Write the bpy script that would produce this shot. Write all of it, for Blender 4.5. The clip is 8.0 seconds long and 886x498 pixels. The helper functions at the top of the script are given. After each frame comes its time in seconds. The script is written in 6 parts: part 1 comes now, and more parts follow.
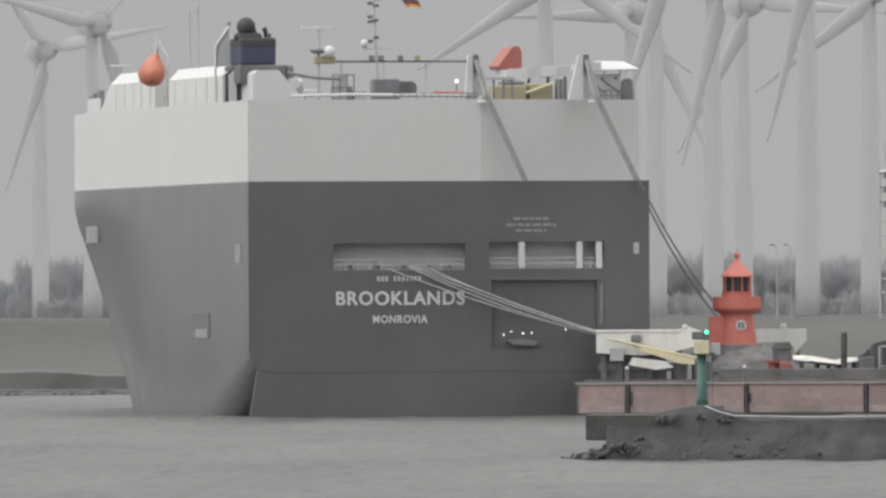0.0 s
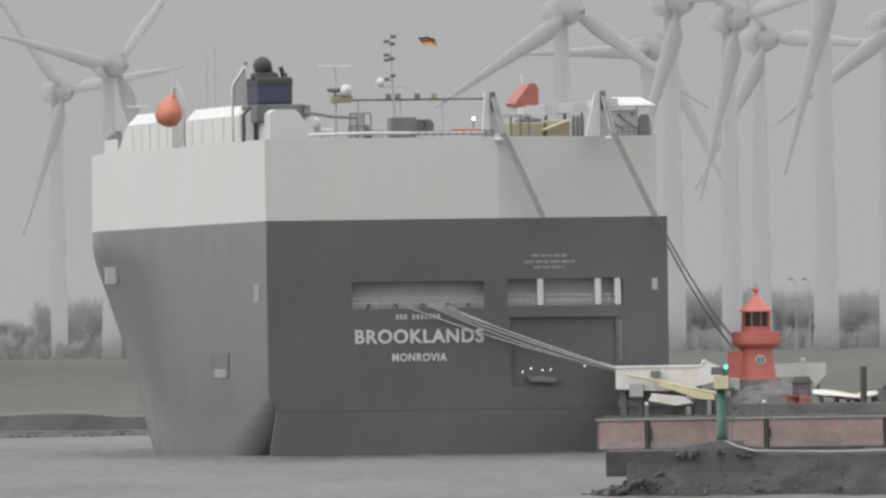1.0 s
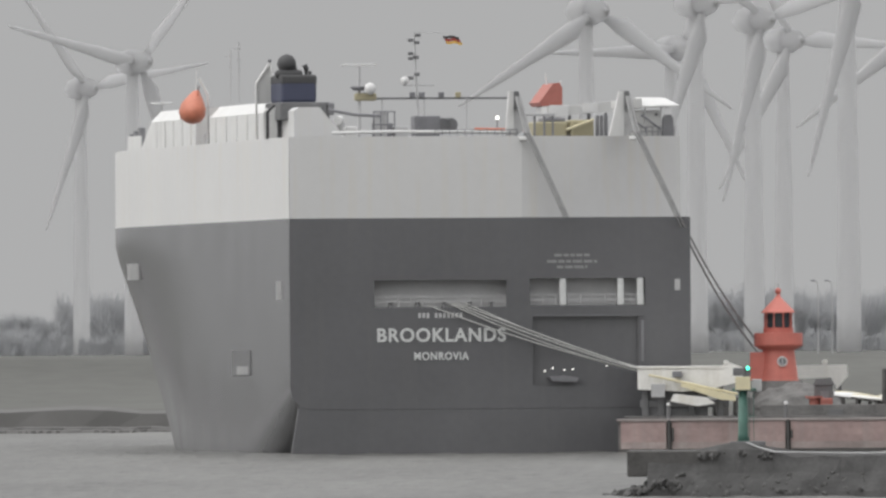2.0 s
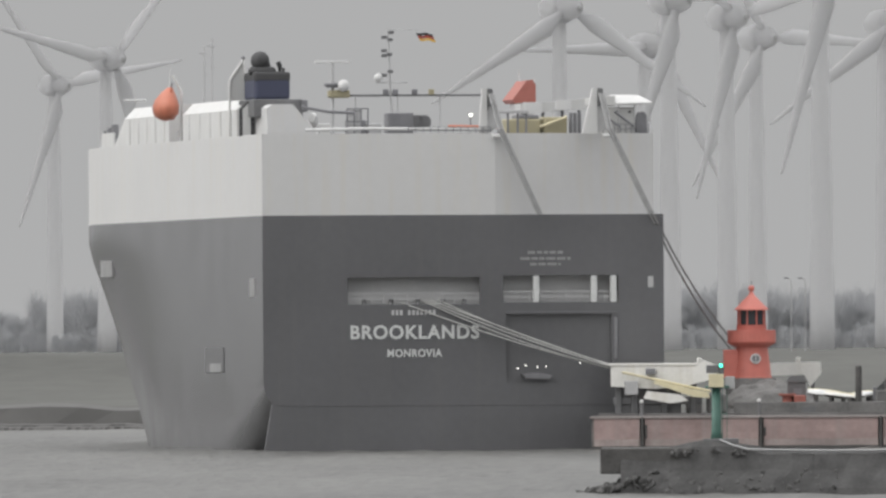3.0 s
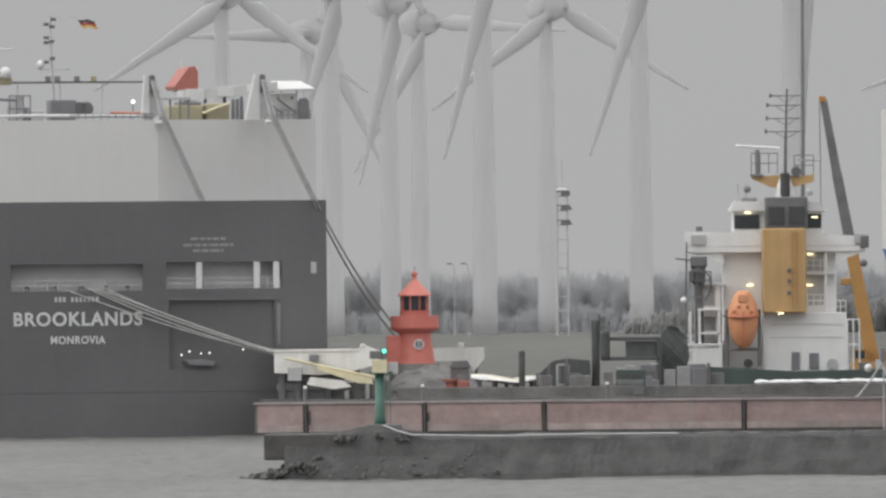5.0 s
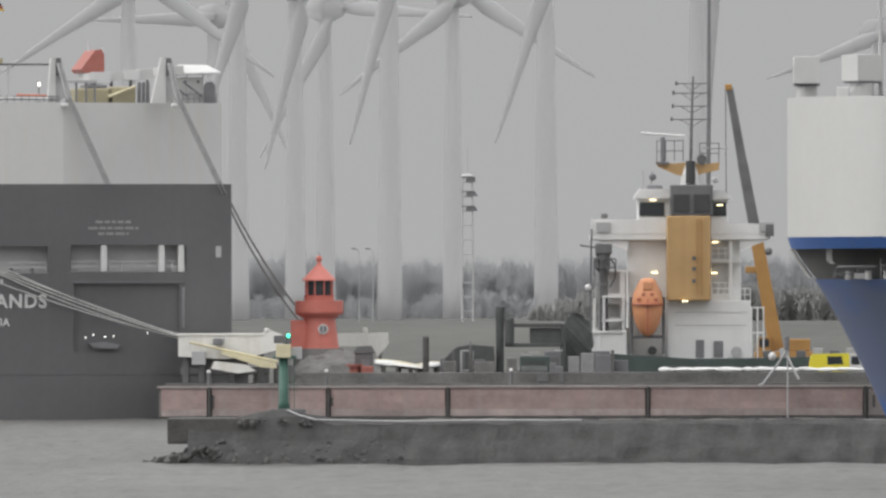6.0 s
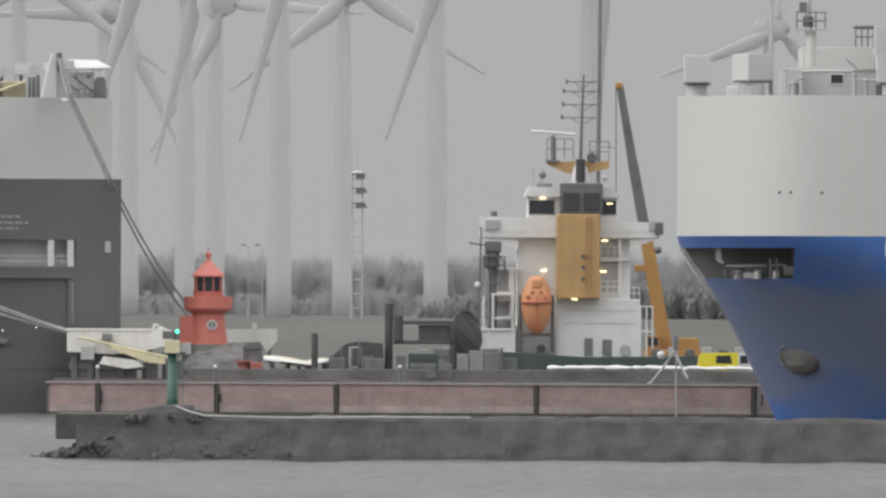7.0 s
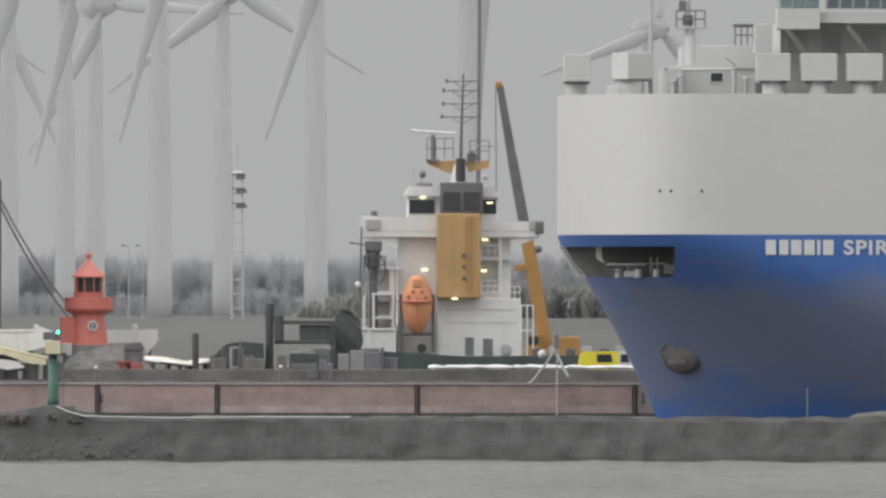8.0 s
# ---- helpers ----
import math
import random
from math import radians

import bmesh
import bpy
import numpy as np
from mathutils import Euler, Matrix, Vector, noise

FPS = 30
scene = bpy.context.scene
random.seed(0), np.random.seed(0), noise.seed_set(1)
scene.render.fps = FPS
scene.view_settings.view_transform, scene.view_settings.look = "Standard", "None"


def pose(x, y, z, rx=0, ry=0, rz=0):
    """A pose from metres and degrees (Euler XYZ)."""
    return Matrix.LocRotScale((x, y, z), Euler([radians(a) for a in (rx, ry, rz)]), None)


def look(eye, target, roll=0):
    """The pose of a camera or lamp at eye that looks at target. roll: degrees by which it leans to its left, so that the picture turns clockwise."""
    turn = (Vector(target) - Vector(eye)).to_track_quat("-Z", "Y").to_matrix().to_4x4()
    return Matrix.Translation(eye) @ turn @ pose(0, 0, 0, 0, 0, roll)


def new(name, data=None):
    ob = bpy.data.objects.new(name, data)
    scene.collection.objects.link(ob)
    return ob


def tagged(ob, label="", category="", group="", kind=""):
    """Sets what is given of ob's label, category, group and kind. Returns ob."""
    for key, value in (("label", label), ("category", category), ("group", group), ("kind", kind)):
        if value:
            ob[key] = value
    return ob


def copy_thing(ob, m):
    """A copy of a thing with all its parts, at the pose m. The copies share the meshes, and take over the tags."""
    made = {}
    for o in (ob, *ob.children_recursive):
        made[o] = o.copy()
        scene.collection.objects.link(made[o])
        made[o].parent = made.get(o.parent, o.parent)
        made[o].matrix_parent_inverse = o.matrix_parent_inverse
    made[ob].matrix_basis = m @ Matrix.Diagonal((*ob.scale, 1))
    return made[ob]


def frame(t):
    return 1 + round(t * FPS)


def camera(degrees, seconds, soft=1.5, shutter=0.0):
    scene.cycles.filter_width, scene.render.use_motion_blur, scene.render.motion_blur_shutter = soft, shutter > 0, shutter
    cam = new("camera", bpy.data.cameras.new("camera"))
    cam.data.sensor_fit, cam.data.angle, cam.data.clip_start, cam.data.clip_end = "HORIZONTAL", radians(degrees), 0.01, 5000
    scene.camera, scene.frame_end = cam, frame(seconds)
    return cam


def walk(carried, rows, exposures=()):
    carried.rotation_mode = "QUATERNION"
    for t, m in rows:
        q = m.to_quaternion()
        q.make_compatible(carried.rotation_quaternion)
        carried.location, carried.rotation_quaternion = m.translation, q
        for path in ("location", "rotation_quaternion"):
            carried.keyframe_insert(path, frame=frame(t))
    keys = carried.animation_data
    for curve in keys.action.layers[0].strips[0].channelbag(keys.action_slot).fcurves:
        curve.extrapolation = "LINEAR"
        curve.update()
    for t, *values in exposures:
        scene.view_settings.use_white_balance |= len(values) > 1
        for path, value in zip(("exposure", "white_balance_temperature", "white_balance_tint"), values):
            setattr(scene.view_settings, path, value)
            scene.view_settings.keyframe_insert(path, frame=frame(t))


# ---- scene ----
# A telephoto camera turns on the spot, high on a shore across the water. Metres; y runs away from the camera.
EYE_HEIGHT = 8.5
cam = camera(3.0, 8.0, soft=2.6)
# seconds, bearing to the left, tilt up, lean
ROWS = [
    (0.0, 1.1023, 0.2086, -0.253),
    (0.2, 1.1117, 0.2487, -0.556),
    (0.5, 1.1144, 0.3036, -0.818),
    (0.8, 1.1424, 0.3379, -0.865),
    (1.0, 1.1633, 0.3369, -0.800),
    (1.2, 1.1950, 0.3401, -0.632),
    (1.5, 1.2432, 0.3388, -0.461),
    (1.7, 1.2701, 0.3364, -0.394),
    (2.8, 1.1712, 0.3292, -0.355),
    (3.0, 1.1503, 0.3235, -0.340),
    (3.2, 1.1024, 0.3057, -0.296),
    (3.5, 0.9756, 0.2815, -0.422),
    (3.7, 0.8284, 0.2824, -0.412),
    (4.0, 0.6067, 0.2783, -0.624),
    (4.2, 0.4712, 0.2777, -0.745),
    (4.5, 0.3030, 0.2771, -0.864),
    (4.7, 0.1837, 0.2804, -0.773),
    (5.8, -0.2629, 0.2165, -0.124),
    (6.0, -0.3127, 0.2166, -0.106),
    (6.3, -0.3731, 0.2183, -0.035),
    (6.5, -0.4397, 0.2200, -0.000),
    (6.7, -0.5341, 0.2161, 0.144),
    (7.0, -0.6871, 0.2070, 0.267),
    (7.3, -0.8132, 0.2031, 0.433),
    (7.5, -0.9079, 0.2032, 0.570),
    (7.7, -0.9976, 0.2031, 0.299),
    (8.0, -1.0922, 0.2067, 0.051),
]
walk(cam, [(t, pose(0, 0, EYE_HEIGHT, 90 + tilt, 0, turn) @ pose(0, 0, 0, 0, 0, lean)) for t, turn, tilt, lean in ROWS])

# ---- sky and sun: a dull, misty day ----
SUN_ELEVATION, SUN_BEARING = 37.0, 254.0
world = bpy.data.worlds.new("overcast_sky")
scene.world = world
world.use_nodes = True
wn, wl = world.node_tree.nodes, world.node_tree.links
wn.clear()
w_out = wn.new("ShaderNodeOutputWorld")
w_bg = wn.new("ShaderNodeBackground")
w_sky = wn.new("ShaderNodeTexSky")
w_sky.sky_type = "NISHITA"
w_sky.sun_disc = False
w_sky.sun_elevation, w_sky.sun_rotation = radians(SUN_ELEVATION), radians(SUN_BEARING)
w_sky.dust_density = 6.0
w_grey = wn.new("ShaderNodeHueSaturation")
w_grey.inputs["Saturation"].default_value = 0.0
w_grey.inputs["Value"].default_value = 0.02
w_geo = wn.new("ShaderNodeTexCoord")
w_sep = wn.new("ShaderNodeSeparateXYZ")
w_ramp = wn.new("ShaderNodeValToRGB")
w_ramp.color_ramp.elements[0].position, w_ramp.color_ramp.elements[0].color = 0.06, (0.42, 0.421, 0.423, 1)
w_ramp.color_ramp.elements[1].position, w_ramp.color_ramp.elements[1].color = 1.0, (1.52, 1.52, 1.54, 1)
w_mix = wn.new("ShaderNodeMixRGB")
w_mix.blend_type = "ADD"
w_mix.inputs[0].default_value = 1.0
wl.new(w_sky.outputs[0], w_grey.inputs["Color"])
wl.new(w_geo.outputs["Generated"], w_sep.inputs[0])
wl.new(w_sep.outputs["Z"], w_ramp.inputs[0])
wl.new(w_ramp.outputs[0], w_mix.inputs[1])
wl.new(w_grey.outputs[0], w_mix.inputs[2])
wl.new(w_mix.outputs[0], w_bg.inputs[0])
w_bg.inputs[1].default_value = 1.0
wl.new(w_bg.outputs[0], w_out.inputs[0])

sun = new("sun", bpy.data.lights.new("sun", "SUN"))
sun.data.energy, sun.data.angle, sun.data.color = 1.2, radians(80), (1.0, 0.98, 0.95)
sun_way = Vector((-0.96 * math.cos(radians(SUN_ELEVATION)), -0.28 * math.cos(radians(SUN_ELEVATION)), math.sin(radians(SUN_ELEVATION))))
sun.matrix_world = look((0, 0, 60), Vector((0, 0, 60)) - sun_way)

# ---- materials ----
def material(name, colour, rough=0.6, metal=0.0, vary=0.18, scale=0.6, fine=14.0, bump=0.0, streaks=0.0, streak_colour=(0.22, 0.13, 0.07), glow=0.0, per_piece=0.0, specular=0.5):
    """Painted, worn or natural surface: base colour varied by broad stains and fine grain, with optional run-down streaks."""
    m = bpy.data.materials.new(name)
    m.use_nodes = True
    n, l = m.node_tree.nodes, m.node_tree.links
    b = n["Principled BSDF"]
    b.inputs["Roughness"].default_value, b.inputs["Metallic"].default_value = rough, metal
    b.inputs["Specular IOR Level"].default_value = specular
    co = n.new("ShaderNodeTexCoord")
    broad, grain = n.new("ShaderNodeTexNoise"), n.new("ShaderNodeTexNoise")
    broad.inputs["Scale"].default_value, broad.inputs["Detail"].default_value = scale, 6
    grain.inputs["Scale"].default_value, grain.inputs["Detail"].default_value = fine, 3
    l.new(co.outputs["Object"], broad.inputs["Vector"])
    l.new(co.outputs["Object"], grain.inputs["Vector"])
    add = n.new("ShaderNodeMath")
    add.operation = "MULTIPLY_ADD"
    l.new(grain.outputs["Fac"], add.inputs[0])
    add.inputs[1].default_value = 0.4
    l.new(broad.outputs["Fac"], add.inputs[2])
    rng = n.new("ShaderNodeMapRange")
    rng.inputs["From Min"].default_value, rng.inputs["From Max"].default_value = 0.4, 1.0
    rng.inputs["To Min"].default_value, rng.inputs["To Max"].default_value = 1 - vary, 1 + vary
    l.new(add.outputs[0], rng.inputs["Value"])
    value = rng.outputs[0]
    if per_piece:
        info = n.new("ShaderNodeObjectInfo")
        pr = n.new("ShaderNodeMapRange")
        pr.inputs["To Min"].default_value, pr.inputs["To Max"].default_value = 1 - per_piece, 1 + per_piece
        l.new(info.outputs["Random"], pr.inputs["Value"])
        mul = n.new("ShaderNodeMath")
        mul.operation = "MULTIPLY"
        l.new(value, mul.inputs[0])
        l.new(pr.outputs[0], mul.inputs[1])
        value = mul.outputs[0]
    hsv = n.new("ShaderNodeHueSaturation")
    hsv.inputs["Color"].default_value = (*colour, 1)
    l.new(value, hsv.inputs["Value"])
    out = hsv.outputs[0]
    if streaks:
        mp = n.new("ShaderNodeMapping")
        mp.inputs["Scale"].default_value = (1.3, 1.3, 0.06)
        st = n.new("ShaderNodeTexNoise")
        st.inputs["Scale"].default_value, st.inputs["Detail"].default_value = 1.0, 5
        sr = n.new("ShaderNodeMapRange")
        sr.inputs["From Min"].default_value, sr.inputs["From Max"].default_value = 0.5, 0.75
        sr.inputs["To Max"].default_value = streaks
        mix = n.new("ShaderNodeMixRGB")
        mix.inputs[2].default_value = (*streak_colour, 1)
        l.new(co.outputs["Object"], mp.inputs["Vector"])
        l.new(mp.outputs[0], st.inputs["Vector"])
        l.new(st.outputs["Fac"], sr.inputs["Value"])
        l.new(sr.outputs[0], mix.inputs[0])
        l.new(out, mix.inputs[1])
        out = mix.outputs[0]
    l.new(out, b.inputs["Base Color"])
    rr = n.new("ShaderNodeMapRange")
    rr.inputs["To Min"].default_value, rr.inputs["To Max"].default_value = max(0.02, rough - 0.1), min(1, rough + 0.1)
    l.new(broad.outputs["Fac"], rr.inputs["Value"])
    l.new(rr.outputs[0], b.inputs["Roughness"])
    if bump:
        bp = n.new("ShaderNodeBump")
        bp.inputs["Strength"].default_value, bp.inputs["Distance"].default_value = 0.6, bump
        l.new(add.outputs[0], bp.inputs["Height"])
        l.new(bp.outputs[0], b.inputs["Normal"])
    if glow:
        b.inputs["Emission Color"].default_value = (*colour, 1)
        b.inputs["Emission Strength"].default_value = glow
    return m


HULL_DARK = material("hull_dark_paint", (0.128, 0.128, 0.134), 0.2, vary=0.12, scale=0.12, fine=1.5, streaks=0.3, streak_colour=(0.15, 0.147, 0.145), specular=0.6)
SHIP_WHITE = material("ship_white_paint", (0.63, 0.63, 0.625), 0.5, vary=0.05, scale=0.1, fine=1.2, streaks=0.22, streak_colour=(0.62, 0.55, 0.40))
BLUE_SHIP_WHITE = material("blue_ship_white_paint", (0.57, 0.57, 0.558), 0.5, vary=0.05, scale=0.1, fine=1.2, streaks=0.14, streak_colour=(0.53, 0.51, 0.43))
COASTER_WHITE = material("coaster_white_paint", (0.80, 0.80, 0.79), 0.5, vary=0.08, scale=0.5, fine=5, streaks=0.12, streak_colour=(0.55, 0.5, 0.42))
DECK_WHITE = material("deck_white_paint", (0.66, 0.66, 0.65), 0.55, vary=0.08, scale=0.5, fine=5, streaks=0.15, streak_colour=(0.5, 0.46, 0.38))
PALE_GREY = material("pale_grey_paint", (0.46, 0.46, 0.46), 0.55, vary=0.12, scale=0.5, fine=5)
MID_GREY = material("mid_grey_paint", (0.20, 0.20, 0.21), 0.6, vary=0.2, scale=0.6, fine=6)
DARK_STEEL = material("dark_steel", (0.15, 0.151, 0.154), 0.55, vary=0.25, scale=0.8, fine=8)
BLACK = material("sooty_black", (0.065, 0.065, 0.067), 0.7, vary=0.2)
GEAR_DARK = material("dark_greasy_gear", (0.08, 0.084, 0.083), 0.6, vary=0.35, scale=0.8, fine=6)
INSIDE_DARK = material("shaded_inner_bulkhead", (0.28, 0.275, 0.27), 0.7, vary=0.2, scale=0.5)
NAVY = material("funnel_navy_paint", (0.06, 0.067, 0.11), 0.5, vary=0.15)
ORANGE = material("faded_orange_plastic", (0.54, 0.185, 0.115), 0.45, vary=0.14, scale=1.2, fine=6, streaks=0.2, streak_colour=(0.36, 0.12, 0.06))
FADED_RED = material("faded_red_plastic", (0.42, 0.15, 0.12), 0.5, vary=0.14, scale=1.2, fine=6)
BRIGHT_ORANGE = material("orange_lifeboat", (0.72, 0.335, 0.175), 0.45, vary=0.14, scale=1.0, fine=6)
RED = material("lighthouse_red_paint", (0.64, 0.20, 0.16), 0.45, vary=0.12, scale=0.9, fine=6, streaks=0.2, streak_colour=(0.5, 0.15, 0.115))
YELLOW = material("deck_yellow_paint", (0.37, 0.335, 0.22), 0.5, vary=0.12)
VAN_YELLOW = material("van_yellow_paint", (0.80, 0.70, 0.06), 0.35, vary=0.06)
FUNNEL_OCHRE = material("funnel_ochre_paint", (0.52, 0.335, 0.155), 0.5, vary=0.1, scale=0.5, fine=5, streaks=0.2, streak_colour=(0.34, 0.19, 0.07))
CRANE_OCHRE = material("crane_ochre_paint", (0.42, 0.23, 0.075), 0.5, vary=0.15)
CREAM = material("cream_paint", (0.68, 0.62, 0.42), 0.55, vary=0.15, scale=0.8)
RAMP_WHITE = material("scuffed_white_steel", (0.80, 0.79, 0.75), 0.55, vary=0.12, scale=0.5, fine=4, streaks=0.3, streak_colour=(0.42, 0.36, 0.24))
GREEN_PAINT = material("beacon_green_paint", (0.065, 0.15, 0.12), 0.5, vary=0.25, scale=1.5)
GREEN_HULL = material("green_hull_paint", (0.075, 0.10, 0.094), 0.5, vary=0.25, scale=0.4, fine=4)
BLUE_HULL = material("blue_hull_paint", (0.06, 0.15, 0.42), 0.36, vary=0.18, scale=0.06, fine=0.3, streaks=0.3, streak_colour=(0.10, 0.14, 0.27))
# greyer tone in a ragged band round the anchor; plain blue above it and at the waterline
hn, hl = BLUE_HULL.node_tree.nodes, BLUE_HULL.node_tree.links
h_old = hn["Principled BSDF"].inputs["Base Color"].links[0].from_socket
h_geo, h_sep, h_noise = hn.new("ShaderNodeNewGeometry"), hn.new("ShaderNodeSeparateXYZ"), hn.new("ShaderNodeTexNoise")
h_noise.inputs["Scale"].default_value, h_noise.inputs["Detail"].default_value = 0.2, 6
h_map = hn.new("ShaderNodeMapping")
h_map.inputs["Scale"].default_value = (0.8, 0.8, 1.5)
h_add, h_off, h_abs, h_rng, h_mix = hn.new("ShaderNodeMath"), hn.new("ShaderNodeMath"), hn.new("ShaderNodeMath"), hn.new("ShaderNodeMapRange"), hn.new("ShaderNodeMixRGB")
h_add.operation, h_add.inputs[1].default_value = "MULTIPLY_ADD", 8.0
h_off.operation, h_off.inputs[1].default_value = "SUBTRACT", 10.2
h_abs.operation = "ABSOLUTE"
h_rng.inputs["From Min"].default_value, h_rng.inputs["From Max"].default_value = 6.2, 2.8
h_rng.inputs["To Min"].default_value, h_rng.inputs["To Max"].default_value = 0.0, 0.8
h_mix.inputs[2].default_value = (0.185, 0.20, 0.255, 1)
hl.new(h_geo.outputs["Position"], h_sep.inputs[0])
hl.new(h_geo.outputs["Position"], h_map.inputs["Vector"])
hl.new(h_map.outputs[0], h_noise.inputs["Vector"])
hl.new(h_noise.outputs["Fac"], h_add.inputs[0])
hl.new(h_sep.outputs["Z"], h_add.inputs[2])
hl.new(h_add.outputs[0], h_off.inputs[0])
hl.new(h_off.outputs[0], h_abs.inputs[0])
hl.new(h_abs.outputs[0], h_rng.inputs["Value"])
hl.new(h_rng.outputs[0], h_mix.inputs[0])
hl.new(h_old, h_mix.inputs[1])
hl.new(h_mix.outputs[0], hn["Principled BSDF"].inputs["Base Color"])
ROPE = material("mooring_rope", (0.50, 0.50, 0.48), 0.9, vary=0.15, scale=2)
WIRE = material("hoisting_wire", (0.36, 0.36, 0.36), 0.7, vary=0.2, scale=2)
GLASS_DARK = material("dark_window_glass", (0.045, 0.05, 0.055), 0.12, vary=0.1)
GLASS_PALE = material("pale_window_glass", (0.20, 0.26, 0.27), 0.15, vary=0.1)
NOTICE = material("faded_notice_paint", (0.26, 0.26, 0.26), 0.7, vary=0.15, scale=2)
SIDE_PAINT = material("worn_pale_mark", (0.30, 0.30, 0.30), 0.6, vary=0.3, scale=0.5, fine=3)
LETTER = material("white_lettering", (0.62, 0.63, 0.62), 0.6, vary=0.1, scale=2)
RED_WALL = material("red_brown_wall_planks", (0.37, 0.275, 0.26), 0.8, vary=0.32, scale=0.3, fine=2.5, bump=0.015, streaks=0.55, streak_colour=(0.35, 0.315, 0.30), per_piece=0.08)
RED_PALE = material("salt_bleached_planks", (0.36, 0.30, 0.285), 0.8, vary=0.35, scale=0.5, fine=3, bump=0.015, streaks=0.5, streak_colour=(0.40, 0.38, 0.36), per_piece=0.1)
COPING = material("pale_worn_concrete", (0.30, 0.27, 0.26), 0.85, vary=0.25, scale=0.3, fine=3, bump=0.02, streaks=0.3, streak_colour=(0.2, 0.19, 0.18))
CONCRETE = material("weathered_concrete", (0.17, 0.167, 0.163), 0.85, vary=0.45, scale=0.35, fine=4, bump=0.03, streaks=0.3, streak_colour=(0.13, 0.12, 0.115), specular=0.15)
WET_TIMBER = material("wet_dark_timber", (0.105, 0.102, 0.099), 0.7, vary=0.35, scale=0.8, fine=6, bump=0.03, specular=0.15)
STONE = material("dark_wet_rubble", (0.075, 0.074, 0.073), 0.75, vary=0.4, scale=0.7, fine=5, bump=0.05, specular=0.15)
STONE_PIECE = material("rubble_block", (0.098, 0.097, 0.095), 0.75, vary=0.35, scale=0.9, fine=6, bump=0.05, per_piece=0.22, specular=0.15)
STONE_BASE = material("stone_plinth", (0.21, 0.205, 0.20), 0.85, vary=0.3, scale=0.8, fine=5, bump=0.03)
RUSTY = material("rusty_dark_steel", (0.12, 0.115, 0.108), 0.7, vary=0.35, scale=0.8, fine=6)
GRASS = material("winter_grass", (0.128, 0.129, 0.121), 0.95, vary=0.22, scale=0.02, fine=0.3, specular=0.1)
MUD = material("tidal_mud", (0.085, 0.083, 0.08), 0.7, vary=0.35, scale=0.03, fine=0.4)
# mist is put into this pale grey; bare wood itself is darker
WOOD_FAR = material("haze_toned_wood", (0.50, 0.505, 0.515), 1.0, vary=0.06, scale=0.02, fine=0.3, specular=0.0)
BUSH = material("bare_bush", (0.27, 0.27, 0.265), 1.0, vary=0.2, scale=0.1, fine=1, specular=0.0)
TURBINE = material("turbine_pale_grey", (0.56, 0.56, 0.565), 1.0, vary=0.03, scale=0.05, fine=0.5, specular=0.0)
# translucent mix on tower, hub and blades flattens their shading to imitate mist
tn, tl = TURBINE.node_tree.nodes, TURBINE.node_tree.links
t_glow = tn.new("ShaderNodeBsdfTranslucent")
t_glow.inputs["Color"].default_value = (0.80, 0.80, 0.805, 1)
t_mix = tn.new("ShaderNodeMixShader")
t_mix.inputs[0].default_value = 0.74
tl.new(tn["Principled BSDF"].outputs[0], t_mix.inputs[1])
tl.new(t_glow.outputs[0], t_mix.inputs[2])
tl.new(t_mix.outputs[0], tn["Material Output"].inputs[0])
# translucent share lifts and evens the twigs' shading to imitate mist
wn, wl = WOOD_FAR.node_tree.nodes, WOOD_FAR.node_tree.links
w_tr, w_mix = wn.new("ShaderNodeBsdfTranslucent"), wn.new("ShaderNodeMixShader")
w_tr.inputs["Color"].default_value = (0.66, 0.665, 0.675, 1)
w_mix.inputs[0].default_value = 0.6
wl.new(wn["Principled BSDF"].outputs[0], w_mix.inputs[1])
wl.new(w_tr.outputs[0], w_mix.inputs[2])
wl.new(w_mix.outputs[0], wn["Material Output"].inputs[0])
SNOW_SACK = material("white_sheeting", (0.78, 0.78, 0.77), 0.7, vary=0.12, scale=0.7, fine=5, bump=0.05)
LAMP_WARM = material("lit_warm_lamp", (1.0, 0.84, 0.5), 0.4, glow=2.5)
LAMP_GREEN = material("lit_green_lamp", (0.08, 1.0, 0.6), 0.4, glow=2.5)
LAMP_WHITE = material("lit_white_lamp", (1.0, 0.98, 0.92), 0.4, glow=1.6)
FLAG_BLACK = material("flag_black", (0.05, 0.045, 0.045), 0.9)
FLAG_RED = material("flag_red", (0.35, 0.06, 0.05), 0.9)
FLAG_GOLD = material("flag_gold", (0.65, 0.42, 0.10), 0.9)


